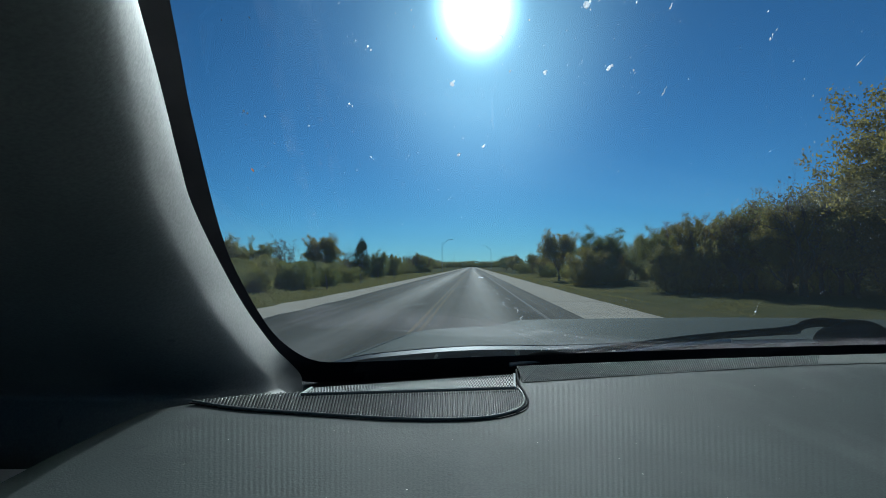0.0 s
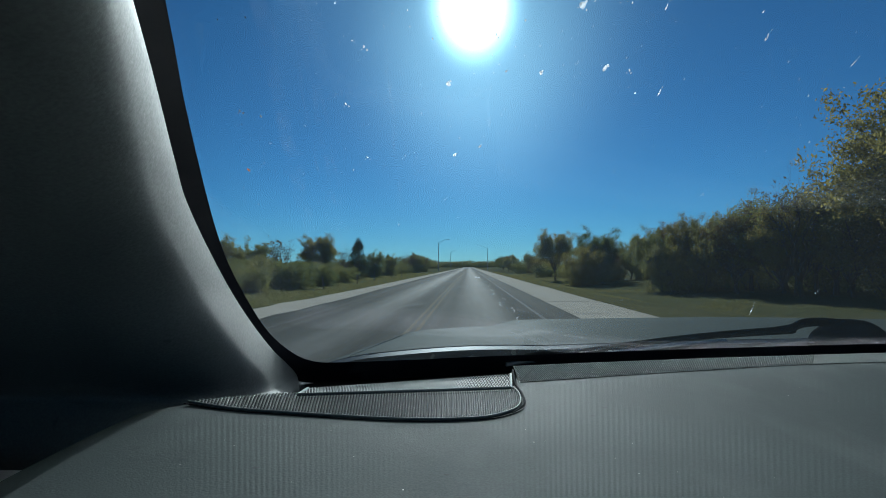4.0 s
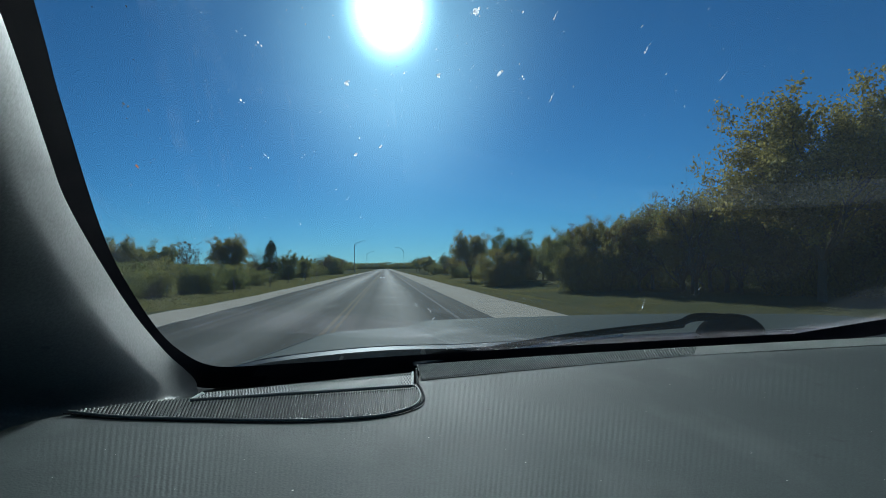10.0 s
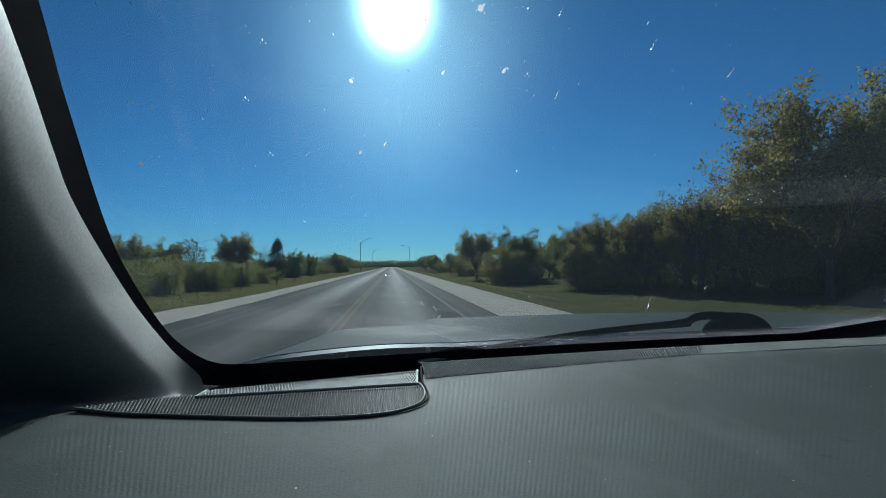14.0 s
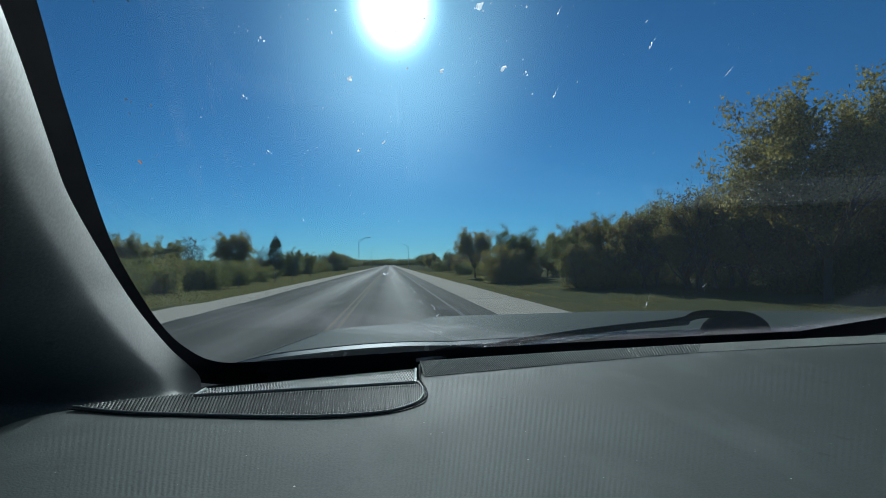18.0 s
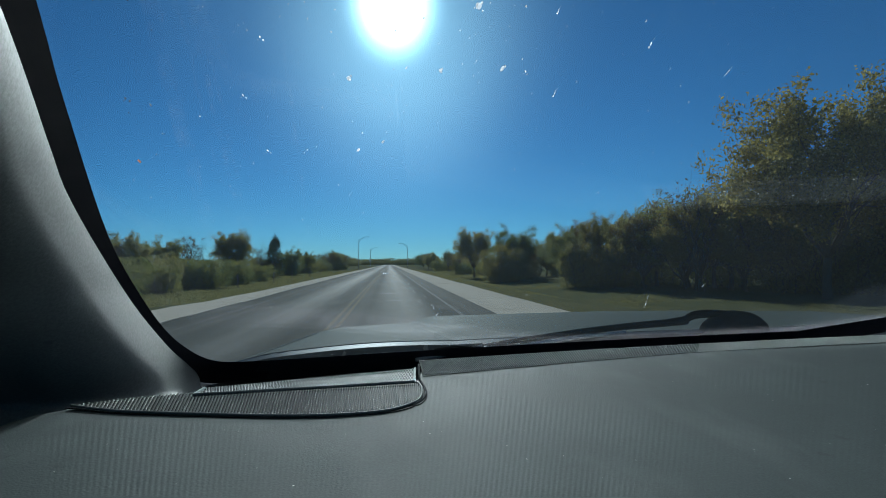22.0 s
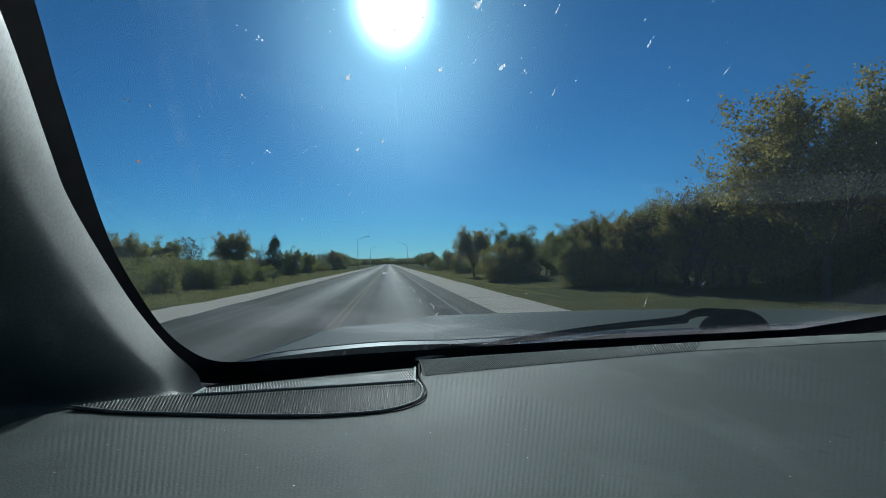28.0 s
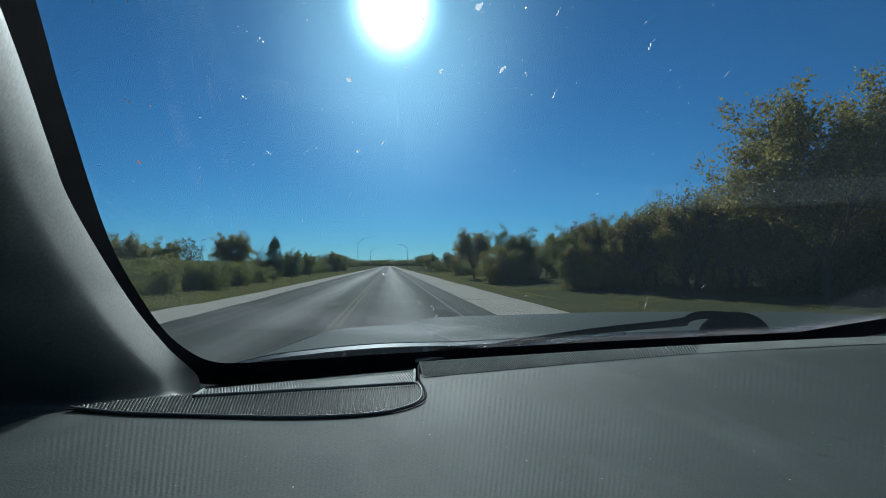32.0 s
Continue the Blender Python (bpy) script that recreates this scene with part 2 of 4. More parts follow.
tracks.wave_type, tracks.bands_direction = "BANDS", "X"
tracks.inputs["Scale"].default_value = 0.314 / 1.75
tracks.inputs["Distortion"].default_value = 0.6
tracks.inputs["Phase Offset"].default_value = 0.6
asphalt.link(asphalt.coords(), tracks.inputs["Vector"])
acol = asphalt.mix(asphalt.ramp(tracks.outputs["Fac"], [(0.1, (0, 0, 0)), (0.9, (0.8, 0.8, 0.8))]), acol, (0.152, 0.147, 0.126))
streaks = asphalt.noise(3.2, 5, (1, 0.012, 1))
acol = asphalt.mix(asphalt.ramp(streaks, [(0.42, (0, 0, 0)), (0.66, (0.3, 0.3, 0.3))]), acol, (0.070, 0.068, 0.060))
stains = asphalt.noise(0.8, 6, (1, 0.2, 1))
acol = asphalt.mix(asphalt.ramp(stains, [(0.56, (0, 0, 0)), (0.68, (0.4, 0.4, 0.4))]), acol, (0.20, 0.195, 0.175))
asphalt.color(acol)
asphalt.rough(lanes, 0.74, 0.6)
polish = asphalt.t.nodes.new("ShaderNodeTexWave")     # traffic has polished a strip along each lane
polish.wave_type, polish.bands_direction = "BANDS", "X"
polish.inputs["Scale"].default_value = 0.314 / 3.5
polish.inputs["Distortion"].default_value = 0.25
polish.inputs["Phase Offset"].default_value = 2.42
asphalt.link(asphalt.coords(), polish.inputs["Vector"])
asphalt.link(asphalt.ramp(polish.outputs["Fac"], [(0.35, (0.0014, 0.0014, 0.0014)), (1.0, (0.0052, 0.0052, 0.0052))]), asphalt.b.inputs["Specular IOR Level"])
asphalt.bump(grain, 0.35, 0.01)
asphalt_m = asphalt.m
concrete_m = two_tone("pale_concrete", (0.48, 0.435, 0.35), (0.60, 0.55, 0.45), 0.9, 0.85, 30, 0.3, 0.008, spec=0.003).m
yellow_m = two_tone("worn_yellow_road_paint", (0.24, 0.205, 0.135), (0.15, 0.14, 0.11), 3, 0.7, 40, 0.2, 0.004, spec=0.002).m
white_m = two_tone("worn_white_road_paint", (0.28, 0.275, 0.255), (0.13, 0.127, 0.117), 3, 0.7, 40, 0.2, 0.004, spec=0.002).m
faded_m = two_tone("worn_off_white_road_paint", (0.19, 0.185, 0.172), (0.13, 0.127, 0.118), 2, 0.7, 40, 0.2, 0.004, spec=0.004).m
# The sun's glint on the tar is put into this pale colour
glint_tar_m = two_tone("crack_seal", (0.27, 0.27, 0.26), (0.36, 0.36, 0.35), 5, 0.6, spec=0.006).m
soil = Mat("grass_field", (0.08, 0.08, 0.03), 0.95, spec=0.0)
g1, g2, g3 = soil.noise(0.05, 5), soil.noise(0.9, 5, (1, 0.4, 1)), soil.noise(14, 4)
scol = soil.ramp(g1, [(0.35, (0.108, 0.118, 0.058)), (0.5, (0.150, 0.143, 0.080)), (0.68, (0.178, 0.152, 0.092))])
scol = soil.mix(soil.ramp(g2, [(0.4, (0, 0, 0)), (0.7, (0.55, 0.55, 0.55))]), scol, (0.078, 0.094, 0.042))
scol = soil.mix(soil.ramp(g3, [(0.4, (0, 0, 0)), (0.7, (0.6, 0.6, 0.6))]), scol, (0.145, 0.143, 0.080))
soil.color(scol)
soil.bump(g3, 0.8, 0.12)
soil.bump(g2, 0.6, 0.3)
ground_m = soil.m
galv_m = two_tone("galvanised_steel", (0.22, 0.23, 0.24), (0.30, 0.31, 0.32), 3, 0.5, metal=0.6).m
lens_m = two_tone("lamp_lens", (0.5, 0.5, 0.48), (0.6, 0.6, 0.58), 9, 0.3).m
bark_m = two_tone("tree_bark", (0.09, 0.075, 0.06), (0.15, 0.13, 0.11), 3, 0.9, 20, 0.6, 0.03, (1, 1, 0.2)).m
siding_m = two_tone("white_siding", (0.70, 0.70, 0.68), (0.78, 0.78, 0.76), 1.5, 0.6).m
roof_m = two_tone("grey_metal_roof", (0.45, 0.46, 0.47), (0.55, 0.56, 0.57), 1.2, 0.45, metal=0.3).m
dark_m = two_tone("dark_opening", (0.02, 0.02, 0.022), (0.03, 0.03, 0.03), 2, 0.4).m
wood_m = two_tone("weathered_wood", (0.16, 0.14, 0.12), (0.22, 0.20, 0.17), 6, 0.9).m


def leaf_material(name, low, mid, high):
    m = Mat(name, mid, 0.6, spec=0.05)
    geo = m.t.nodes.new("ShaderNodeNewGeometry")
    col = m.ramp(geo.outputs["Random Per Island"], [(0.0, low), (0.55, mid), (1.0, high)])
    info = m.t.nodes.new("ShaderNodeObjectInfo")
    tint = m.ramp(info.outputs["Random"], [(0.0, (0.75, 0.8, 0.7)), (1.0, (1.2, 1.1, 0.9))])
    col = m.mix(1.0, col, tint, "MULTIPLY")
    m.color(col)
    t = m.node("ShaderNodeBsdfTranslucent")
    m.link(col, t.inputs["Color"])
    s = m.t.nodes.new("ShaderNodeMixShader")
    s.inputs[0].default_value = 0.68
    m.link(m.b.outputs[0], s.inputs[1])
    m.link(t.outputs[0], s.inputs[2])
    m.link(s.outputs[0], m.out.inputs[0])
    return m.m


leaf_green = leaf_material("green_leaves", (0.11, 0.125, 0.045), (0.18, 0.195, 0.07), (0.26, 0.255, 0.10))
leaf_olive = leaf_material("olive_leaves", (0.115, 0.12, 0.05), (0.21, 0.21, 0.08), (0.30, 0.28, 0.115))
leaf_yellow = leaf_material("yellowing_leaves", (0.12, 0.11, 0.044), (0.22, 0.195, 0.066), (0.31, 0.27, 0.09))
leaf_rust = leaf_material("rusty_leaves", (0.076, 0.058, 0.034), (0.128, 0.097, 0.052), (0.185, 0.137, 0.068))
needle_m = leaf_material("cedar_needles", (0.025, 0.035, 0.015), (0.042, 0.056, 0.022), (0.063, 0.073, 0.032))
grass_m = leaf_material("dry_grass", (0.098, 0.105, 0.046), (0.132, 0.131, 0.065), (0.18, 0.16, 0.088))


# ---- building helpers ----
def thing(name, label, category="", group="", kind="", at=(0, 0, 0)):
    ob = new(name)
    ob.location = at
    return tagged(ob, label, category, group, kind)


def mesh_of(name, bm, materials):
    me = bpy.data.meshes.new(name)
    bm.to_mesh(me)
    bm.free()
    for m in materials if isinstance(materials, (list, tuple)) else [materials]:
        me.materials.append(m)
    return me


def smooth(me, on=True):
    me.polygons.foreach_set("use_smooth", [on] * len(me.polygons))
    return me


def part(name, bm, material, parent, label="", soft=False):
    ob = new(name, mesh_of(name, bm, material))
    if soft:
        smooth(ob.data)
    ob.parent = parent
    return tagged(ob, label)


def solid(name, bm, material, label, category="", group="", kind="", soft=False):
    ob = new(name, mesh_of(name, bm, material))
    if soft:
        smooth(ob.data)
    return tagged(ob, label, category, group, kind)


def box(bm, lo, hi, bevel=0.0):
    r = bmesh.ops.create_cube(bm, size=1)
    v = r["verts"]
    for p in v:
        p.co = Vector([lo[i] + (hi[i] - lo[i]) * (p.co[i] + 0.5) for i in range(3)])
    if bevel:
        edges = list({e for p in v for e in p.link_edges})
        bmesh.ops.bevel(bm, geom=edges, offset=bevel, segments=2, affect="EDGES", profile=0.5)
    return bm


def grid(bm, f, nu, nv):
    """A sheet of quads through f(u, v) for u, v in 0..1."""
    vs = [[bm.verts.new(f(i / nu, j / nv)) for j in range(nv + 1)] for i in range(nu + 1)]
    for i in range(nu):
        for j in range(nv):
            bm.faces.new((vs[i][j], vs[i + 1][j], vs[i + 1][j + 1], vs[i][j + 1]))
    return vs


def tube(bm, pts, radii, sides=8):
    rings = []
    for i, p in enumerate(pts):
        p = Vector(p)
        a = Vector(pts[max(i - 1, 0)])
        b = Vector(pts[min(i + 1, len(pts) - 1)])
        t = (b - a).normalized()
        u = t.cross(Vector((0, 0, 1)) if abs(t.z) < 0.9 else Vector((1, 0, 0))).normalized()
        w = t.cross(u)
        rings.append([bm.verts.new(p + radii[i] * (math.cos(k * math.tau / sides) * u + math.sin(k * math.tau / sides) * w)) for k in range(sides)])
    for a, b in zip(rings, rings[1:]):
        for k in range(sides):
            bm.faces.new((a[k], a[(k + 1) % sides], b[(k + 1) % sides], b[k]))
    bm.faces.new(rings[0][::-1])
    bm.faces.new(rings[-1])


def spline(ctrl, n):
    """n + 1 points along a Catmull-Rom curve through the control points."""
    c = [Vector(p) for p in ctrl]
    c = [2 * c[0] - c[1]] + c + [2 * c[-1] - c[-2]]
    out, m = [], len(c) - 3
    for i in range(n + 1):
        s = min(i / n * m, m - 1e-6)
        k, t = int(s), s - int(s)
        p0, p1, p2, p3 = c[k:k + 4]
        out.append(0.5 * (2 * p1 + (p2 - p0) * t + (2 * p0 - 5 * p1 + 4 * p2 - p3) * t * t + (3 * p1 - p0 - 3 * p2 + p3) * t ** 3))
    return out


def plate(bm, outline, z0, z1):
    """A flat closed plate between two heights over an outline of (x, y) points."""
    lo = [bm.verts.new((p[0], p[1], z0)) for p in outline]
    hi = [bm.verts.new((p[0], p[1], z1)) for p in outline]
    bm.faces.new(hi)
    bm.faces.new(lo[::-1])
    n = len(lo)
    for i in range(n):
        bm.faces.new((lo[i], lo[(i + 1) % n], hi[(i + 1) % n], hi[i]))


def raw(name, verts, faces, material):
    me = bpy.data.meshes.new(name)
    me.from_pydata([tuple(v) for v in verts], [], faces)
    me.materials.append(material)
    me.update()
    return me


# ---- the car the camera stands in ----
DASH = 1.31                      # height of the dashboard's top
MID = 0.54                       # the middle of the car
# the camera's eye; scaling from it leaves a part's look in view unchanged
CAM_EYE = Vector((0, 0, 1.40))


def scale_from_eye(k):
    """Scales a part of the car's front from the camera's eye, along its rays."""
    return Matrix.Translation(CAM_EYE) @ Matrix.Scale(k, 4) @ Matrix.Translation(-CAM_EYE)


GLASS = scale_from_eye(1.45)
NOSE = scale_from_eye(1.25)
RAKE = math.tan(radians(30))


def pull_to_eye(ob):
    """Pulls the driver's upper pillar and glass edge to the camera, fitting its view."""
    for part_ob in (ob, *ob.children_recursive):
        if part_ob.type != "MESH":
            continue
        for v in part_ob.data.vertices:
            d = v.co - CAM_EYE
            side = max(0.0, min(1.0, (-16 - math.degrees(math.atan2(d.x, d.y))) / 9))
            up = max(0.0, min(1.0, (math.degrees(math.atan2(d.z, math.hypot(d.x, d.y))) + 2) / 30))
            v.co = CAM_EYE + d * (1 - 0.37 * side * side * (3 - 2 * side) * up)


def set_ahead(me):
    """Pushes panes from the camera's eye, past the driver's border, so it looks black."""
    for v in me.vertices:
        t = max(0.0, min(1.0, (0.20 - v.co.x) / 0.32))
        k = 0.12 * t * t * (3 - 2 * t)
        v.co = CAM_EYE + (v.co - CAM_EYE) * (1 + k)


def glass_base(x):
    """How far ahead the windshield meets the dashboard."""
    return 0.515 + 0.25 * x - 0.14 * x * x


def glass_z(x, y):
    return DASH + 0.005 + (glass_base(x) - y) * RAKE


def edge_x(y):
    """The windshield's outer edge on the driver's side."""
    k = [(-0.3, -0.010), (-0.1, -0.037), (0.05, -0.069), (0.19, -0.104), (0.25, -0.121), (0.33, -0.134), (0.40, -0.137), (0.52, -0.134), (0.60, -0.130)]
    for (y0, x0), (y1, x1) in zip(k, k[1:]):
        if y <= y1:
            t = max(0.0, (y - y0) / (y1 - y0))
            return x0 + (x1 - x0) * (t * t * (3 - 2 * t) * 0.3 + t * 0.7)
    return k[-1][1]


TOP_Y = -0.26
MIDG = 0.42


def windshield():
    ob = thing("window_1", "raked windshield glass with dust and bug spots inside a black printed border", "windshield", kind="structure")

    def sheet(off):
        def f(u, v):
            y0 = 0.62 + (TOP_Y - 0.62) * v
            xl = edge_x(min(y0, 0.5)) - 0.012
            x = xl + (2 * MIDG - 2 * xl) * u
            y = min(y0, glass_base(x) + 0.03) if v < 0.05 else y0
            return Vector((x, y, glass_z(x, y))) + off * Vector((0, RAKE, 1)).normalized()
        return f

    for name, off, m, flip in (("inner_pane", 0.0, glass_in_m, True), ("outer_pane", 0.005, glass_out_m, False)):
        bm = bmesh.new()
        grid(bm, sheet(off), 40, 40)
        bmesh.ops.recalc_face_normals(bm, faces=bm.faces)
        up = sum((f.normal.z for f in bm.faces)) > 0
        if up == flip:
            bmesh.ops.reverse_faces(bm, faces=bm.faces)
        p = part(name, bm, m, ob, soft=True)
        p.visible_shadow = False

    # black border: a band from the trim to the opening, round the whole glass
    inner = spline([(-0.089, TOP_Y + 0.10, 0), (-0.052, -0.1, 0), (-0.059, 0.06, 0), (-0.0945, 0.191, 0), (-0.1065, 0.233, 0), (-0.122, 0.298, 0),
                    (-0.128, 0.341, 0), (-0.130, 0.397, 0), (-0.125, 0.431, 0), (-0.115, 0.453, 0), (-0.096, 0.4645, 0), (-0.032, 0.483, 0)][2:], 60)
    bottom = [Vector((-0.032 + (MIDG + 0.032) * k / 30, 0, 0)) for k in range(1, 31)]
    for p in bottom:
        p.y = glass_base(p.x) - 0.0245 + 0.004 * max(0, p.x)
    path = inner + bottom
    bm = bmesh.new()
    for side in (1, -1):
        rows = []
        for p in path:
            if p.y < 0.40 and p.x < -0.03:
                q = Vector((edge_x(p.y) - 0.02, p.y, 0))
            elif p.x < -0.03:
                k = min(1.0, (p.y - 0.40) / 0.08)
                q = Vector((-0.157 + 0.12 * k * k + (p.x + 0.04) * k * k, 0.40 + 0.12 * k, 0))
            else:
                q = Vector((p.x, glass_base(p.x) + 0.02, 0))
            if side < 0:
                p, q = Vector((2 * MIDG - p.x, p.y, 0)), Vector((2 * MIDG - q.x, q.y, 0))
            lift = Vector((0, -RAKE, -1)).normalized() * 0.002
            band_pts = [Vector((v.x, v.y, glass_z(v.x, v.y))) + lift for v in (p, p.lerp(q, 0.5), q)]
            if side > 0 and p.x < -0.03:               # beside the pillar it's pushed along camera rays, so its shadow misses the trim
                ease = max(0.0, min(1.0, (0.455 - p.y) / 0.05))
                ahead = 1 + ease * max(0.0, (edge_x(p.y) - 0.002) / p.x - 1)
                band_pts[0] = CAM_EYE + (band_pts[0] - CAM_EYE) * ahead
                band_pts[1] = band_pts[0].lerp(band_pts[2], 0.5)
            rows.append([bm.verts.new(v) for v in band_pts])
        for a, b in zip(rows, rows[1:]):
            for k in range(2):
                bm.faces.new((a[k], a[k + 1], b[k + 1], b[k]))
    for face in bm.faces:
        face.material_index = 1 if face.calc_center_median().x > -0.09 and face.calc_center_median().y > 0.44 else 0
    part("ceramic_border", bm, [frit_m, lifted_frit_m], ob, "black printed border", soft=True)
    pull_to_eye(ob)
    for p in ob.children:
        if p.name.endswith("pane"):
            set_ahead(p.data)
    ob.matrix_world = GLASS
    return ob


def pillar():
    """The trim of the pillar beside the windshield: a lit facet beside the glass that rolls into a side turned to the cabin."""
    edge = spline([(-0.1180, 0.436, 1.298), (-0.1205, 0.444, 1.312), (-0.1275, 0.462, 1.319), (-0.133, 0.454, 1.329), (-0.1365, 0.426, 1.345), (-0.137, 0.376, 1.3735), (-0.134, 0.329, 1.401),
                   (-0.128, 0.280, 1.4295), (-0.121, 0.251, 1.4475), (-0.1052, 0.192, 1.4840), (-0.0715, 0.06, 1.557), (-0.037, -0.1, 1.645), (-0.012, -0.28, 1.745)], 70)
    n = len(edge)

    def f(u, v):
        e = edge[min(n - 1, int(round(u * (n - 1))))]
        hgt = max(0.0, min(1.5, (e.z - 1.31) / 0.18))
        length = 0.046 - 0.006 * hgt
        slant = min(0.34, -0.018 + 0.185 * hgt + 0.55 * max(0.0, hgt - 0.60)) - 0.035 * max(0.0, 1 - hgt / 0.24)
        lit = math.atan(slant)
        s = v * 1.0
        x, y, steps = e.x, e.y, 40
        reach = min(s, 0.75) / 0.75 * (length + 0.075)
        for k in range(steps):
            d = (k + 0.5) / steps * reach
            if d < length:
                a = lit - abs(lit) * 0.35 * d / length
            else:
                t = (d - length) / 0.075
                a = lit - 0.35 * abs(lit) - radians(88) * t ** 1.1
            x += math.sin(a) * reach / steps
            y -= math.cos(a) * reach / steps
        if s > 0.75:
            x -= (s - 0.75) / 0.25 * 0.22
            y += (s - 0.75) / 0.25 * 0.01
        skirt = 2.2 * max(0.0, -0.145 - x) * max(0.0, 1 - u * 7) ** 1.5 if s > 0.75 else 0.0
        return Vector((x, y, e.z - skirt))

    ob = thing("a_pillar_trim", "grey grained plastic trim of the driver's side windshield pillar, lit along its edge", "pillar trim", kind="structure")
    bm = bmesh.new()
    grid(bm, f, 70, 44)
    part("trim_panel", bm, pillar_m, ob, soft=True)
    # the other side of the car
    bm = bmesh.new()
    grid(bm, lambda u, v: Vector((2 * MIDG - f(u, v).x, f(u, v).y, f(u, v).z)), 70, 20)
    other = thing("a_pillar_trim", "grey grained plastic trim of the far windshield pillar", "pillar trim", kind="structure")
    part("trim_panel", bm, pillar_m, other, soft=True)
    pull_to_eye(ob)
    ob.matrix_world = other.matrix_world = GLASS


def dash_z(x, y):
    """Height of the dashboard's top, which slopes down towards the cabin, more so on the passenger's side."""
    t = max(0.0, min(1.0, (x - 0.02) / 0.5))
    # Extra tilt at the passenger's side puts its darker tone into the shape
    slope = 0.02 + 0.13 * t * t * (3 - 2 * t)
    fade = 1.0 if x > 0.04 else max(0.0, min(1.0, (0.36 - y) / 0.1))
    return DASH - fade * slope * max(0.0, glass_base(max(-0.12, min(x, 1.2))) - 0.05 - y)


def dashboard():
    ob = thing("dashboard", "grey finely ribbed vinyl dashboard top, dusty and sunlit", "dashboard")

    def near_edge(x):
        return -0.30

    def top(u, v):
        xl = -0.219
        x = xl + (2 * (MID - xl)) * u
        far = glass_base(max(-0.12, min(x, 1.2))) + 0.003
        if x < -0.10:
            far = 0.404 + 0.028 * max(0.0, min(1.0, (x + 0.19) / 0.06))
        if -0.13 < x < 0.038:
            far = 0.416 + 0.147 * (x + 0.1155)
        y = near_edge(x) + (far - near_edge(x)) * v
        z = dash_z(x, y)
        side = max(0.0, (-0.150 - x) / 0.062)
        z -= 0.005 * side ** 3
        z -= 0.5 * max(0.0, -0.12 - y) ** 1.5
        return Vector((x, y, z))

    bm = bmesh.new()
    grid(bm, top, 120, 60)
    part("dash_top", bm, dash_m, ob, soft=True)
    bm = bmesh.new()
    grid(bm, lambda u, v: Vector((-0.212, -0.30 + 0.70 * u, (DASH - 0.012 - 0.5 * max(0.0, -0.12 - (-0.30 + 0.70 * u)) ** 1.5) - 0.25 * v)), 20, 4)
    part("dash_side", bm, cabin_m, ob, soft=True)
    bm = bmesh.new()
    grid(bm, lambda u, v: Vector((-0.212 + 1.504 * u, -0.30 + 0.05 * v, DASH - 0.038 - 0.40 * v)), 10, 4)
    part("dash_front", bm, cabin_m, ob, soft=True)
    # Black sheet added so the gap behind the dashboard reads as shade
    bm = bmesh.new()
    box(bm, (-0.30, 0.43, DASH - 0.06), (1.3, 0.80, DASH - 0.045), 0.003)
    part("dash_gutter", bm, black_m, ob, "black sheet standing in for shade between dashboard and glass")
    g = np.random.default_rng(8)
    verts, faces = [], []
    for _ in range(170):
        x, y = g.uniform(-0.18, 0.6), g.uniform(0.12, 0.56)
        if y > glass_base(x) - 0.07 or (x < 0.05 and y > 0.34):
            continue
        r = g.choice((0.0002, 0.0003, 0.0003, 0.0005))
        a0 = g.uniform(0, 6)
        c = len(verts)
        verts += [(x + r * math.cos(a0 + k * 1.257) * g.uniform(0.5, 1.2), y + r * math.sin(a0 + k * 1.257) * 1.6, dash_z(x, y) + 0.0006) for k in range(5)]
        faces.append(list(range(c, c + 5)))
    # Dark flecks stand in for shadows of bug spots on the glass
    bug_shade, bug_shade_faces = [], []
    for x, y, r in ((0.0896, 0.3983, 0.0013), (0.0787, 0.3796, 0.0012), (-0.0969, 0.2814, 0.0014), (-0.0085, 0.2743, 0.0011), (0.083, 0.412, 0.0006)):
        c = len(bug_shade)
        bug_shade += [(x + 1.5 * r * math.cos(k * 0.898) * g.uniform(0.6, 1.2), y + r * math.sin(k * 0.898) * g.uniform(0.6, 1.2), dash_z(x, y) + 0.0005) for k in range(7)]
        bug_shade_faces.append(list(range(c, c + 7)))
    tagged(new("dash_lint", raw("dash_lint", bug_shade, bug_shade_faces, cabin_m)), "dark flecks standing in for bug spot shadows on the dashboard", "dust", kind="stuff")
    dustm = two_tone("pale_dust", (0.22, 0.22, 0.21), (0.3, 0.3, 0.29), 90, 0.9).m
    tagged(new("dash_dust", raw("dash_dust", verts, faces, dustm)), "pale dust flecks lying on the dashboard", "dust", kind="stuff")
    return ob


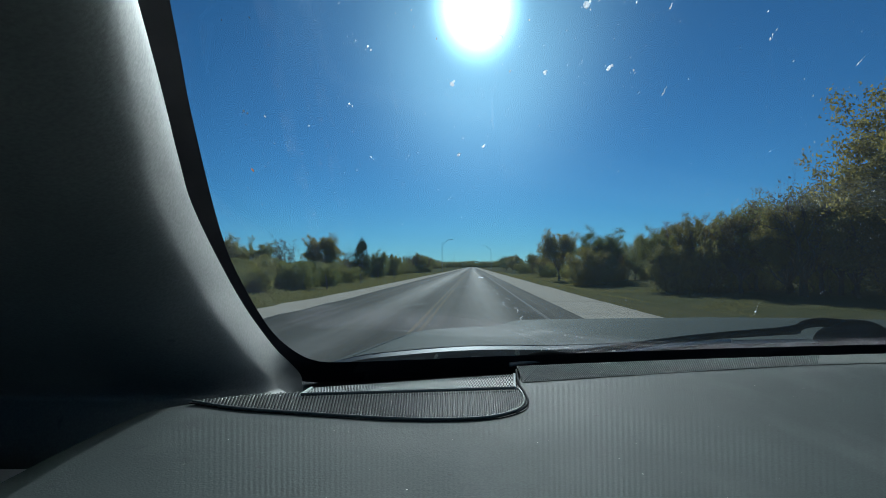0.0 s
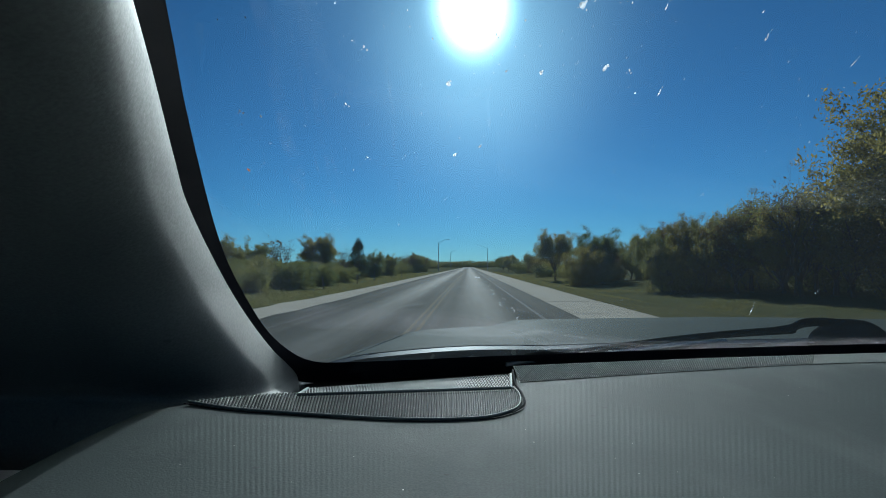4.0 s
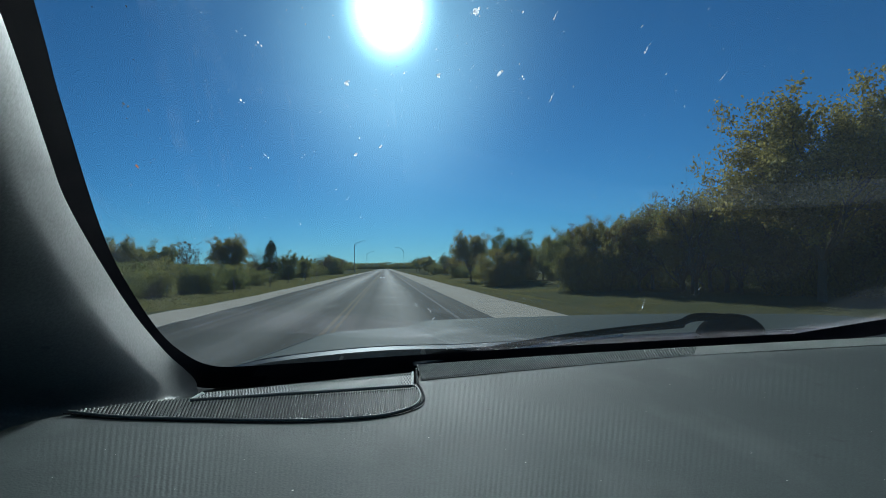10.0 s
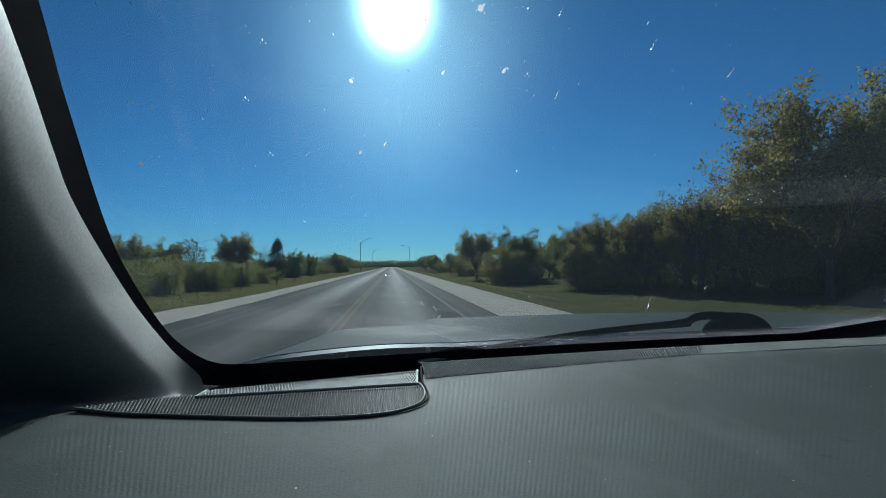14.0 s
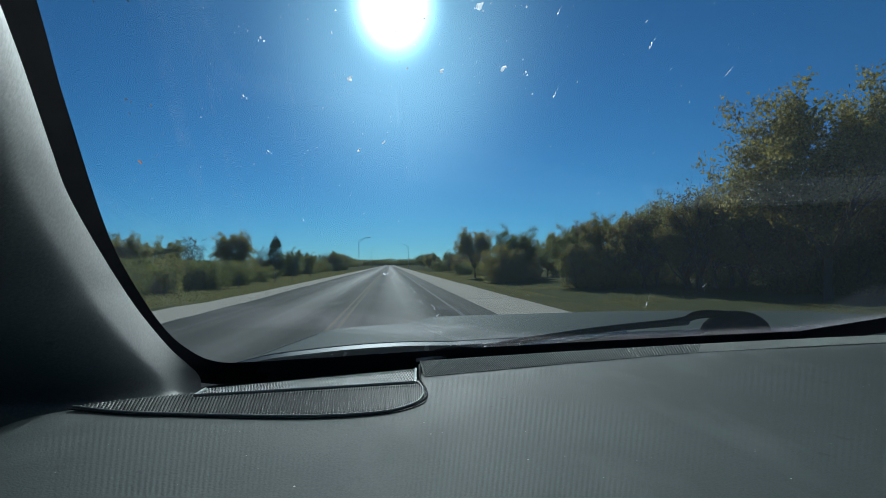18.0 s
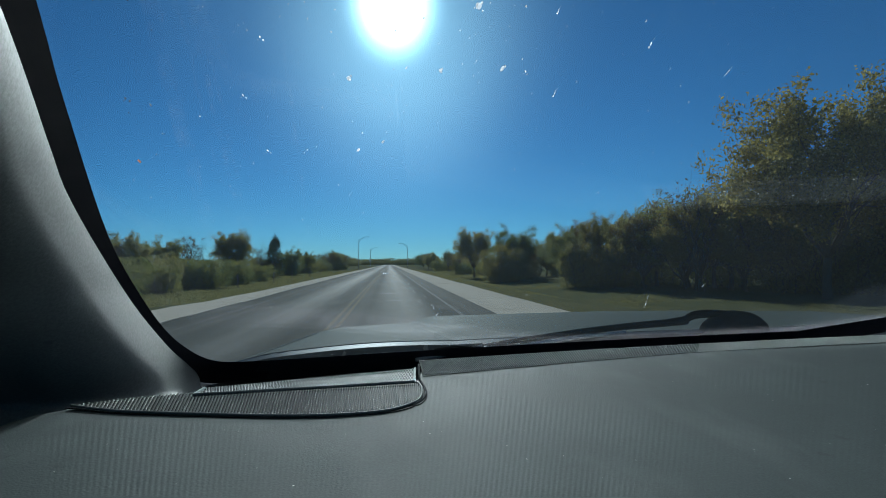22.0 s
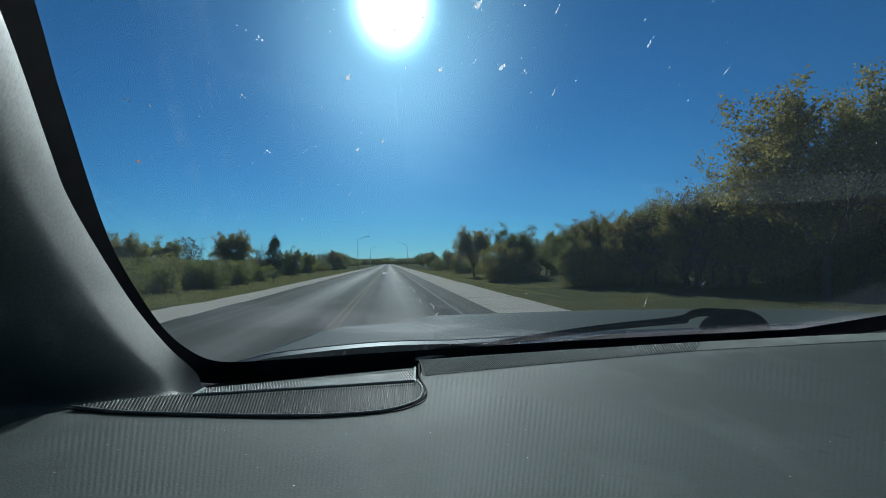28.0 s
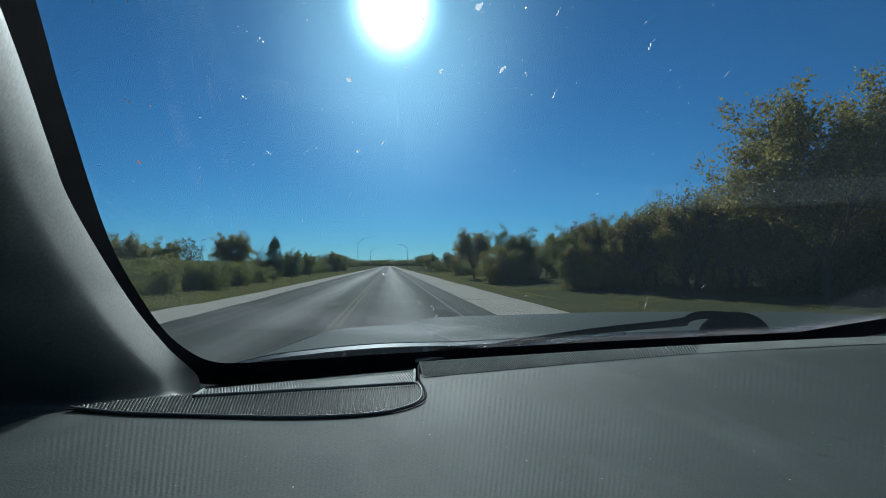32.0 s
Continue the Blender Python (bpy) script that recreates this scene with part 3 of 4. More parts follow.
def speaker_grille():
    ob = thing("dash_grille", "dark grey ribbed plastic grille let into the corner of the dashboard", "grille")
    near = spline([(-0.184, 0.4035, 0), (-0.150, 0.386, 0), (-0.112, 0.375, 0), (-0.04, 0.3595, 0), (0.006, 0.3610, 0), (0.027, 0.376, 0), (0.0355, 0.396, 0), (0.0375, 0.43, 0), (0.034, 0.456, 0)], 48)
    far = spline([(0.034, 0.456, 0), (-0.05, 0.441, 0), (-0.119, 0.433, 0), (-0.157, 0.420, 0), (-0.184, 0.4035, 0)], 30)
    outline = near + far[1:-1]
    cen = Vector((-0.06, 0.41, 0))
    bm = bmesh.new()
    # The plate reaches past the outline to draw the shadow line round it
    big = [p + (p - cen).normalized() * 0.0034 for p in outline]
    plate(bm, big, DASH + 0.0002, DASH + 0.0007)
    part("grille_base", bm, black_m, ob, "black plate standing in for shade under and around the ribs")

    def crown(x, y):
        return DASH + 0.0018 + 0.0006 * math.sin(max(0, min(1, (y - 0.36) / 0.1)) * math.pi)

    def span(x):
        """The near and far limits of the grille at x."""
        lo, hi = 9, -9
        n = len(outline)
        for i in range(n):
            a, b = outline[i], outline[(i + 1) % n]
            if (a.x - x) * (b.x - x) <= 0 and abs(a.x - b.x) > 1e-9:
                y = a.y + (b.y - a.y) * (x - a.x) / (b.x - a.x)
                lo, hi = min(lo, y), max(hi, y)
        return lo, min(hi, 0.4185 + 0.1475 * (x + 0.1155)) if x > -0.118 else hi

    # fine lengthwise ribs of staggered nubs, joined
    bm = bmesh.new()
    x, row = -0.190, 0
    while x < 0.036:
        k01 = max(0.0, min(1.0, (x + 0.18) / 0.21))
        lean = math.tan(radians(-20 + 23 * k01))
        w = 0.00082 - 0.00046 * k01
        y, prev = 0.352, None
        row += 1
        while y < 0.46:
            px = x + lean * (y - 0.36)
            lo, hi = span(px)
            if lo <= y <= hi:
                nub = 0.5 + 0.5 * math.cos(y / 0.0058 * math.tau + row * math.pi)
                z = crown(px, y) - 0.0009 * nub * nub
                ww = w * (1.15 - 0.45 * nub)
                ring = [bm.verts.new((px - ww, y, z - 0.0006)), bm.verts.new((px - ww * 0.5, y, z)), bm.verts.new((px + ww * 0.5, y, z)), bm.verts.new((px + ww, y, z - 0.0006))]
                if prev:
                    for q in range(3):
                        bm.faces.new((prev[q], prev[q + 1], ring[q + 1], ring[q]))
                prev = ring
            y += 0.00145
        x += 0.0023 - 0.0010 * k01
    tagged(part("ribs", bm, lattice_m, ob, "fine moulded ribs"), kind="stuff")
    # rim along the near side
    bm = bmesh.new()
    tube(bm, [Vector((p.x, p.y, crown(p.x, p.y) - 0.0006)) for p in near], [0.0008] * len(near), 6)
    part("rim", bm, lattice_m, ob, soft=True)

    # the upright mesh face behind the crease
    a0, a1 = Vector((-0.1155, 0.420, DASH + 0.0025)), Vector((0.0335, 0.442, DASH + 0.0025))
    b0, b1 = Vector((-0.1115, 0.434, DASH + 0.0044)), Vector((0.0355, 0.472, DASH + 0.0072))
    up = thing("defroster_mesh", "bright diamond mesh plastic vent below the windshield", "vent")
    out_way = (b1 - a1).cross(a0 - a1).normalized()
    if out_way.y > 0:
        out_way = -out_way
    # Black sheet in place of the shade behind the mesh
    bm = bmesh.new()
    v = [bm.verts.new(p - out_way * 0.0022) for p in (a0, a1, b1, b0)]
    bm.faces.new(v)
    part("vent_base", bm, black_m, up, "black sheet standing in for the shaded hollow behind the mesh")

    def lay(s, r):
        return (a0.lerp(a1, s)).lerp(b0.lerp(b1, s), r)

    bm = bmesh.new()
    for sgn in (1, -1):
        for i in range(-6, 78):
            s0 = i * 0.0021 / 0.150
            ds = sgn * 0.0074 / 0.150
            pts = [lay(s0 + ds * k / 8, k / 8) for k in range(9) if -0.002 <= s0 + ds * k / 8 <= 1.002]
            for p, q in zip(pts, pts[1:]):
                w = (q - p).normalized().cross(out_way) * 0.00014
                vs = [bm.verts.new(c) for c in (p - w, p + w, q + w, q - w)]
                bm.faces.new(vs)
    tagged(part("diamond_mesh", bm, mesh_m, up, "pale diamond mesh"), kind="stuff")
    for p, q in ((a1, b1), (a0, b0)):
        bm = bmesh.new()
        tube(bm, [p, q], [0.0009, 0.0009], 6)
        part("vent_end", bm, mesh_m, up)
    bm = bmesh.new()
    tube(bm, [a0, (a0 + a1) / 2, a1], [0.0012] * 3, 6)
    part("crease", bm, lattice_m, up, soft=True)

    # moulded lip between the grille and the dashboard
    bm = bmesh.new()
    lip = spline([(0.0415, 0.5265, 0), (0.0395, 0.49, 0), (0.0385, 0.458, 0), (0.0398, 0.43, 0), (0.0382, 0.398, 0), (0.0292, 0.3748, 0)], 30)
    tube(bm, [Vector((p.x, p.y, DASH + 0.0008)) for p in lip], [0.0009] * 28 + [0.0008, 0.0007, 0.0006], 8)
    part("lip", bm, cabin_m, ob, "dark moulded lip", soft=True)


def defroster():
    ob = thing("defroster_strip", "dark grey finely slotted defroster strip along the windshield", "vent")

    def f(u, v):
        x = 0.042 + 1.0 * u
        far = glass_base(x) + 0.006
        near = far - 0.062 + 0.030 * min(1, x / 0.30)
        return Vector((x, near + (far - near) * v, DASH + 0.0006 + 0.003 * v))

    bm = bmesh.new()
    grid(bm, f, 60, 2)
    bmesh.ops.solidify(bm, geom=bm.faces[:], thickness=0.002)
    part("strip_plate", bm, strip_m, ob, soft=False)
    bm = bmesh.new()
    for i in range(-10, 150):
        u = i / 560
        p, q = f(max(u, 0.001), 0.04 if u > 0 else min(0.9, 0.04 - 50 * u)), f(u + 0.020, 0.96)
        w = 0.0006
        v = [bm.verts.new(c) for c in (p + Vector((-w, 0, 0)), p + Vector((0, 0, 0.0006)), p + Vector((w, 0, 0)), q + Vector((w, 0, 0)), q + Vector((0, 0, 0.0006)), q + Vector((-w, 0, 0)))]
        bm.faces.new((v[0], v[1], v[4], v[5]))
        bm.faces.new((v[1], v[2], v[3], v[4]))
    tagged(part("slot_ribs", bm, lattice_m, ob), kind="stuff")
    bm = bmesh.new()
    tube(bm, [f(u / 20, 0) + Vector((0, -0.002, -0.0012)) for u in range(7, 20)], [0.0009] * 13, 6)
    part("seam", bm, black_m, ob, "dark seam", soft=True)


def hood():
    ob = thing("car_hood", "silver grey metallic car hood with a raised middle, dusty", "car hood")

    def f(u, v):
        x = -0.185 + 2 * (MID + 0.185) * u
        side = abs(x - MID) / (MID + 0.185)
        front = 1.80 - 0.34 * side ** 4
        rear = glass_base(max(-0.1, min(x, 2 * MID + 0.1))) + 0.20
        y = rear + (front - rear) * v
        z = 1.3135 - 0.0735 * (y - 0.72)
        z -= 0.05 * max(0.0, (v - 0.93) / 0.07) ** 2
        bulge = max(0.0, min(1.0, (0.66 - side) / 0.12))
        z += 0.016 * (bulge * bulge * (3 - 2 * bulge)) * min(1, max(0, (y - 0.85) / 0.4)) 
        z -= 0.010 * side ** 2 + 0.020 * max(0, (side - 0.86) / 0.14) ** 2
        z += 0.003 * math.sin(min(1.0, max(0, (side - 0.62) / 0.25)) * math.pi) * (1 - v)
        return Vector((x, y, z))

    bm = bmesh.new()
    grid(bm, f, 110, 60)
    part("hood_panel", bm, paint_m, ob, soft=True)
    for side in (0, 1):
        bm = bmesh.new()

        def g(u, v, side=side):
            p = f(side, u)
            s = -1 if side == 0 else 1
            return Vector((p.x + s * (0.006 + 0.16 * v), p.y, p.z - 0.006 - 0.10 * v - 0.20 * v * v))
        grid(bm, g, 40, 12)
        fender = thing("fender", "silver grey metallic front fender beside the hood", "fender")
        part("fender_panel", bm, paint_m, fender, soft=True)
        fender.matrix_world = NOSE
    bm = bmesh.new()
    grid(bm, lambda u, v: f(0.02 + 0.96 * u, 0.0) + Vector((0, -0.012 * v, -0.0003 - 0.0034 * v)), 90, 3)
    part("hood_edge", bm, sky_sheen_m, ob, "glossy rolled rear edge of the hood, tinted blue for the sky's reflection", soft=True)
    bm = bmesh.new()
    # Line set in on the hood to match its edge in the camera's view
    gap = [f(0.036, 0.02 + 0.70 * k / 40) for k in range(41)]
    tube(bm, gap, [0.0004 + 0.0009 * math.sin(math.pi * min(1, k / 24 + 0.06) / 2) for k in range(41)], 6)
    part("panel_gap", bm, black_m, ob, "dark panel gap", soft=True)
    bm = bmesh.new()
    grid(bm, lambda u, v: f(u, 1) + Vector((0, 0.05 * v, -0.35 * v)), 40, 6)
    part("nose", bm, paint_m, ob, soft=True)
    # cowl below the glass
    bm = bmesh.new()

    def c(u, v):
        x = -0.14 + 2 * (MID + 0.14) * u
        y = glass_base(max(-0.12, min(x, 1.2))) + 0.025 + 0.240 * v
        return Vector((x, y, 1.284 + 0.0125 * v - 0.01 * math.sin(v * math.pi)))
    grid(bm, c, 60, 8)
    cowl = thing("cowl_panel", "black plastic cowl panel between hood and windshield", "car part")
    part("cowl_tray", bm, cowl_m, cowl, soft=True)
    chips = random.Random(31)

    def fleck(bm, u0, v0, wide, deep, n=9):
        ring = [bm.verts.new(c(u0 + wide * math.cos(k * math.tau / n) * chips.uniform(0.4, 1.1) / 1.36, v0 + deep * math.sin(k * math.tau / n) * chips.uniform(0.5, 1.1) / 0.24) + Vector((0, 0, 0.0012))) for k in range(n)]
        bm.faces.new(ring)

    # Glints on the cowl, drawn as pale flat chips
    bm = bmesh.new()
    for u0, v0, wide, deep in ((0.034, 0.87, 0.006, 0.003), (0.163, 0.86, 0.004, 0.004), (0.169, 0.88, 0.004, 0.004), (0.172, 0.95, 0.0015, 0.003), (0.241, 0.90, 0.003, 0.004), (0.099, 0.84, 0.0012, 0.002), (0.128, 0.86, 0.0012, 0.003)):
        fleck(bm, u0, v0, wide, deep)
    tagged(part("cowl_flecks", bm, siding_m, cowl, "pale chips standing in for glints"), kind="stuff")
    bm = bmesh.new()
    for u0, v0, wide, deep in ((0.074, 0.90, 0.004, 0.014), (0.077, 0.86, 0.003, 0.008), (0.149, 0.92, 0.005, 0.016), (0.150, 0.98, 0.003, 0.008), (0.110, 0.88, 0.012, 0.006), (0.216, 0.93, 0.008, 0.009), (0.19, 1.0, 0.006, 0.008)):
        fleck(bm, u0, v0, wide, deep, 11)
    tagged(part("cowl_smudges", bm, strip_m, cowl, "dusty grey smudges"), kind="stuff")
    # Pale rod drawn where the wiper blade catches the light
    bm = bmesh.new()
    tube(bm, [c(0.178 + 0.052 * k / 8, 0.955 + 0.02 * k / 8) + Vector((0, 0, 0.0015)) for k in range(9)], [0.0009] * 9, 6)
    part("trim_bead", bm, siding_m, cowl, "thin pale rod standing in for the wiper blade's shine", soft=True)
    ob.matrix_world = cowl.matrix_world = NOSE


def wiper():
    ob = thing("windshield_wiper", "black windshield wiper parked along the base of the glass", "wiper")
    a, b = Vector((0.060, 0.605, 1.3115)), Vector((0.405, 0.770, 1.3215))
    bm = bmesh.new()
    pts = [a.lerp(b, k / 12) + Vector((0, 0, 0.004 * math.sin(k / 12 * math.pi))) for k in range(13)]
    tube(bm, pts, [0.002 + 0.003 * k / 12 for k in range(13)], 8)
    part("wiper_arm", bm, rubber_m, ob, soft=True)
    bm = bmesh.new()
    tube(bm, [p + Vector((-0.02, -0.016, -0.006)) for p in pts[:10]], [0.0022] * 10, 6)
    part("wiper_blade", bm, steel_m, ob, "grey blade holder", soft=True)
    bm = bmesh.new()
    tube(bm, spline([(0.375, 0.757, 1.3215), (0.402, 0.769, 1.3235), (0.420, 0.777, 1.3285), (0.445, 0.785, 1.3295), (0.475, 0.788, 1.327)], 14), [0.005] * 6 + [0.0055] * 9, 8)
    part("arm_bracket", bm, rubber_m, ob, "black bent arm bracket", soft=True)
    bm = bmesh.new()
    rings = [Vector((0.440 + 0.092 * k / 14, 0.785 + 0.01 * k / 14, 1.300 + 0.005 * math.sin(k / 14 * math.pi))) for k in range(15)]
    tube(bm, rings, [0.006 + 0.022 * math.sin(min(1, (k + 0.6) / 14.5) * math.pi) ** 0.45 for k in range(15)], 14)
    part("pivot_cover", bm, rubber_m, ob, "black pivot cover", soft=True)
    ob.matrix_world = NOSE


def dirt_spots():
    rnd = random.Random(5)
    verts, faces = [], []

    def spot(x, y, r, stretch):
        n = 7
        c = len(verts)
        lean = rnd.uniform(-0.4, 0.4)
        for k in range(n):
            a = k * math.tau / n
            q = r * rnd.uniform(0.55, 1.2)
            dx, dy = q * math.cos(a), q * math.sin(a) * stretch
            px, py = x + dx + lean * dy, y + dy
            verts.append(Vector((px, py, glass_z(px, py))) + Vector((0, -RAKE, -1)).normalized() * 0.0015)
        faces.append(list(range(c, c + n)))

    for _ in range(320):
        y = rnd.uniform(0.06, 0.34)
        x = rnd.uniform(-0.10, 0.34)
        spot(x, y, rnd.choice((0.00014, 0.00018, 0.00022, 0.0003)), rnd.uniform(1, 2.4))
    for _ in range(30):
        x, y = rnd.gauss(0.02, 0.07), rnd.uniform(0.14, 0.36)
        if x > -0.09:
            spot(x, y, rnd.uniform(0.0002, 0.0004), rnd.uniform(1, 2.5))
    for _ in range(150):
        x, y = rnd.gauss(0.01, 0.045), rnd.gauss(0.215, 0.03)
        if x > -0.09:
            spot(x, y, rnd.choice((0.00012, 0.00015, 0.0002)), rnd.uniform(1, 1.8))
    for x, y in ((-0.0461, 0.2407), (-0.0870, 0.2355), (-0.0421, 0.2699), (-0.0351, 0.2183), (0.0677, 0.2464), (0.1286, 0.3305), (0.1113, 0.4344), (0.013, 0.222), (0.0428, 0.216)):
        spot(x, y, 0.0004, 1.8)
        spot(x + 0.0009, y + 0.0014, 0.0003, 1.6)
        spot(x - 0.0009, y + 0.0009, 0.00022, 1.5)
    for x, y, r in ((0.0573, 0.2437, 0.0011), (0.0433, 0.2164, 0.0011), (0.0316, 0.2412, 0.0007), (-0.0051, 0.2394, 0.0009), (-0.0033, 0.2769, 0.0007), (0.008, 0.2742, 0.0006)):
        spot(x, y, r, 1.5)
        spot(x + 0.9 * r, y - 1.1 * r, 0.55 * r, 1.3)
    for x, y, size in ((0.0838, 0.2590, 0.9), (0.1196, 0.2399, 1.0), (0.0748, 0.2213, 0.7), (0.1640, 0.2580, 0.9), (0.2592, 0.4575, 1.2)):
        spot(x, y, 0.00028 * size, 5.5)               # drawn-out spots that end in a blob
        spot(x - 0.0002, y + 0.0016 * size, 0.00042 * size, 2.2)
        spot(x + 0.0004, y - 0.0022 * size, 0.00018 * size, 3.0)
    for k in range(5):                                # a longer smear low on the glass
        spot(0.2215 - 0.0012 * k, 0.482 - 0.0045 * k, 0.0003 + 0.0002 * (k == 1), 4.5)
    for k in range(2):                                # a bright pair of spots over the road
        spot(0.0077 + 0.0020 * k, 0.3795 + 0.0006 * k, 0.0009 - 0.0003 * k, 1.2)
    me = raw("windshield_dirt", verts, faces, speck_m)
    film_ob = new("windshield_dirt", me)
    pull_to_eye(film_ob)
    set_ahead(me)
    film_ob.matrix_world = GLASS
    tagged(film_ob, "pale dried bug spots and dust on the windshield", "dirt", kind="stuff")
    # faint dried runs of water down the glass
    run = Mat("dried_water_run", (0.9, 0.9, 0.9), 0.9)
    glow = run.node("ShaderNodeBsdfTranslucent")
    clear = run.t.nodes.new("ShaderNodeBsdfTransparent")
    blend = run.t.nodes.new("ShaderNodeMixShader")
    patchy = run.ramp(run.noise(90, 5), [(0.4, (0.0, 0.0, 0.0)), (0.75, (0.022, 0.022, 0.022))])
    run.link(patchy, blend.inputs[0])
    run.link(clear.outputs[0], blend.inputs[1])
    run.link(glow.outputs[0], blend.inputs[2])
    run.link(blend.outputs[0], run.out.inputs[0])
    verts, faces = [], []
    for x, w in ((-0.0615, 0.0010), (-0.0655, 0.0004), (-0.058, 0.0005), (-0.076, 0.0028), (-0.03, 0.0005)):
        for k in range(24):
            c = len(verts)
            for y, e in ((0.17 + 0.0075 * k, -1), (0.17 + 0.0075 * k, 1), (0.1775 + 0.0075 * k, 1), (0.1775 + 0.0075 * k, -1)):
                px = (x * (0.62 + 1.35 * y)) + e * w + 0.0006 * math.sin(y * 190 + x * 900)
                verts.append(Vector((px, y, glass_z(px, y))) + Vector((0, -RAKE, -1)).normalized() * 0.0012)
            faces.append((c, c + 1, c + 2, c + 3))
    runs = new("water_runs", raw("water_runs", verts, faces, run.m))
    set_ahead(runs.data)
    runs.matrix_world = GLASS
    runs.visible_shadow = False
    tagged(runs, "faint dried water runs down the windshield", "dirt", kind="stuff")
    verts, faces = [], []
    spot(-0.0939, 0.2635, 0.00045, 2.3)
    ob = new("bug_spot", raw("bug_spot", verts, faces, orange_m))
    set_ahead(ob.data)
    ob.matrix_world = GLASS
    tagged(ob, "small orange bug spot stuck on the windshield", "dirt")


def cabin():
    """Plain roof, doors, floor and back that close the cabin round the camera."""
    # Unseen panels; the pale ones bounce light into the cabin
    for name, lo, hi, m, label in (
            ("ceiling", (-0.44, -1.9, 1.90), (1.52, -0.36, 1.94), bounce_cloth_m, "pale grey cloth headliner of the car"),
            ("wall_left", (-0.46, -1.9, 0.45), (-0.40, -0.05, 1.15), bounce_lining_m, "grey lined inner side of the car door"),
            ("wall_right", (1.48, -1.9, 0.45), (1.54, 0.30, 1.12), bounce_lining_m, "grey lined inner side of the far car door"),
            # Unseen panel, added to keep daylight from the left off the pillar
            ("wall_left_front", (-0.46, -0.05, 0.45), (-0.44, 0.55, 1.92), cabin_m, "unseen dark side panel that keeps daylight off the pillar"),
            ("wall_back", (-0.46, -1.96, 0.45), (1.54, -1.9, 1.20), bounce_lining_m, "grey cloth back of the car cabin"),
            ("floor", (-0.46, -1.9, 0.40), (1.54, 0.45, 0.45), bounce_lining_m, "grey carpeted car floor"),
            ("firewall", (-0.46, 0.40, 0.40), (1.54, 0.46, 1.25), bounce_lining_m, "unseen pale panel below the dashboard")):
        bm = bmesh.new()
        box(bm, lo, hi, 0.008)
        solid(name, bm, m, label, kind="structure")


def car_shell():
    """Plain outer skin that closes the car round the cabin, on its wheels."""
    ob = thing("car", "plain silver grey outer body of the car on four wheels", "car")
    for name, lo, hi in (("door_panel", (-0.52, -1.96, 0.40), (-0.465, 0.50, 1.15)), ("door_panel", (1.545, -1.96, 0.40), (1.60, 0.50, 1.12)),
                         ("roof_panel", (-0.47, -2.0, 1.945), (1.55, -0.34, 1.985)), ("tail_panel", (-0.50, -2.04, 0.40), (1.58, -1.965, 1.20)),
                         ("quarter_panel", (-0.50, 0.505, 0.62), (-0.44, 2.05, 0.98)), ("quarter_panel", (1.52, 0.505, 0.62), (1.58, 2.05, 0.98)),
                         ("rear_post", (-0.46, -1.98, 1.20), (-0.38, -1.90, 1.945)), ("rear_post", (1.46, -1.98, 1.20), (1.54, -1.90, 1.945)),
                         ("bumper", (-0.46, 2.06, 0.38), (1.54, 2.28, 0.86))):
        bm = bmesh.new()
        box(bm, lo, hi, 0.02)
        part(name, bm, paint_m, ob)
    for x in (-0.36, 1.44):
        for y in (1.35, -1.35):
            bm = bmesh.new()
            tube(bm, [(x - 0.115, y, 0.36), (x - 0.10, y, 0.36), (x + 0.10, y, 0.36), (x + 0.115, y, 0.36)], [0.32, 0.36, 0.36, 0.32], 28)
            wheel = part("wheel", bm, rubber_m, ob, "black tyre", soft=False)
            bm = bmesh.new()
            tube(bm, [(x - 0.122, y, 0.36), (x + 0.122, y, 0.36)], [0.22, 0.22], 20)
            part("rim", bm, steel_m, wheel, "grey metal rim")


windshield()
car_shell()
pillar()
dashboard()
speaker_grille()
defroster()
hood()
wiper()
dirt_spots()
cabin()

# ---- the road and the land ----
HEADING = -0.45                                     # degrees that the road turns from straight ahead
TURN = Matrix.Rotation(radians(HEADING), 4, "Z")


def land(x):
    """Height of the ground beside the road, x metres right of the car."""
    if x > 5.0:
        return -0.03 - 0.75 * min(1.0, max(0.0, (x - 5.0) / 5.5)) ** 1.3 + 0.25 * min(1.0, max(0.0, (x - 12.0) / 8.0))
    if x < -7.0:
        return -0.03 - 0.45 * min(1.0, max(0.0, (-7.0 - x) / 5.0)) ** 1.3 + 0.25 * min(1.0, max(0.0, (-14.0 - x) / 9.0))
    return -0.03


def ground():
    xs = [-2600, -900, -300, -120, -60, -40, -30] + [-26 + k for k in range(0, 53)] + [30, 40, 60, 120, 300, 900, 2600]
    ys = [-60 + 4 * k for k in range(0, 76)] + [260, 300, 360, 450, 600, 900, 1500, 2600, 3600]
    rnd = random.Random(2)
    verts, faces = [], []
    for y in ys:
        for x in xs:
            bumpy = 0.06 * noise.noise(Vector((x * 0.3, y * 0.3, 0))) if (x > 6 or x < -8.8) and abs(x) < 60 else 0.0
            verts.append((x, y, land(x) + bumpy))
    n = len(xs)
    for j in range(len(ys) - 1):
        for i in range(n - 1):
            a = j * n + i
            faces.append((a, a + 1, a + n + 1, a + n))
    ob = new("ground", smooth(raw("ground", verts, faces, ground_m)))
    ob.matrix_world = TURN
    tagged(ob, "dry olive and brown grass verge and open field beside the road", kind="structure")


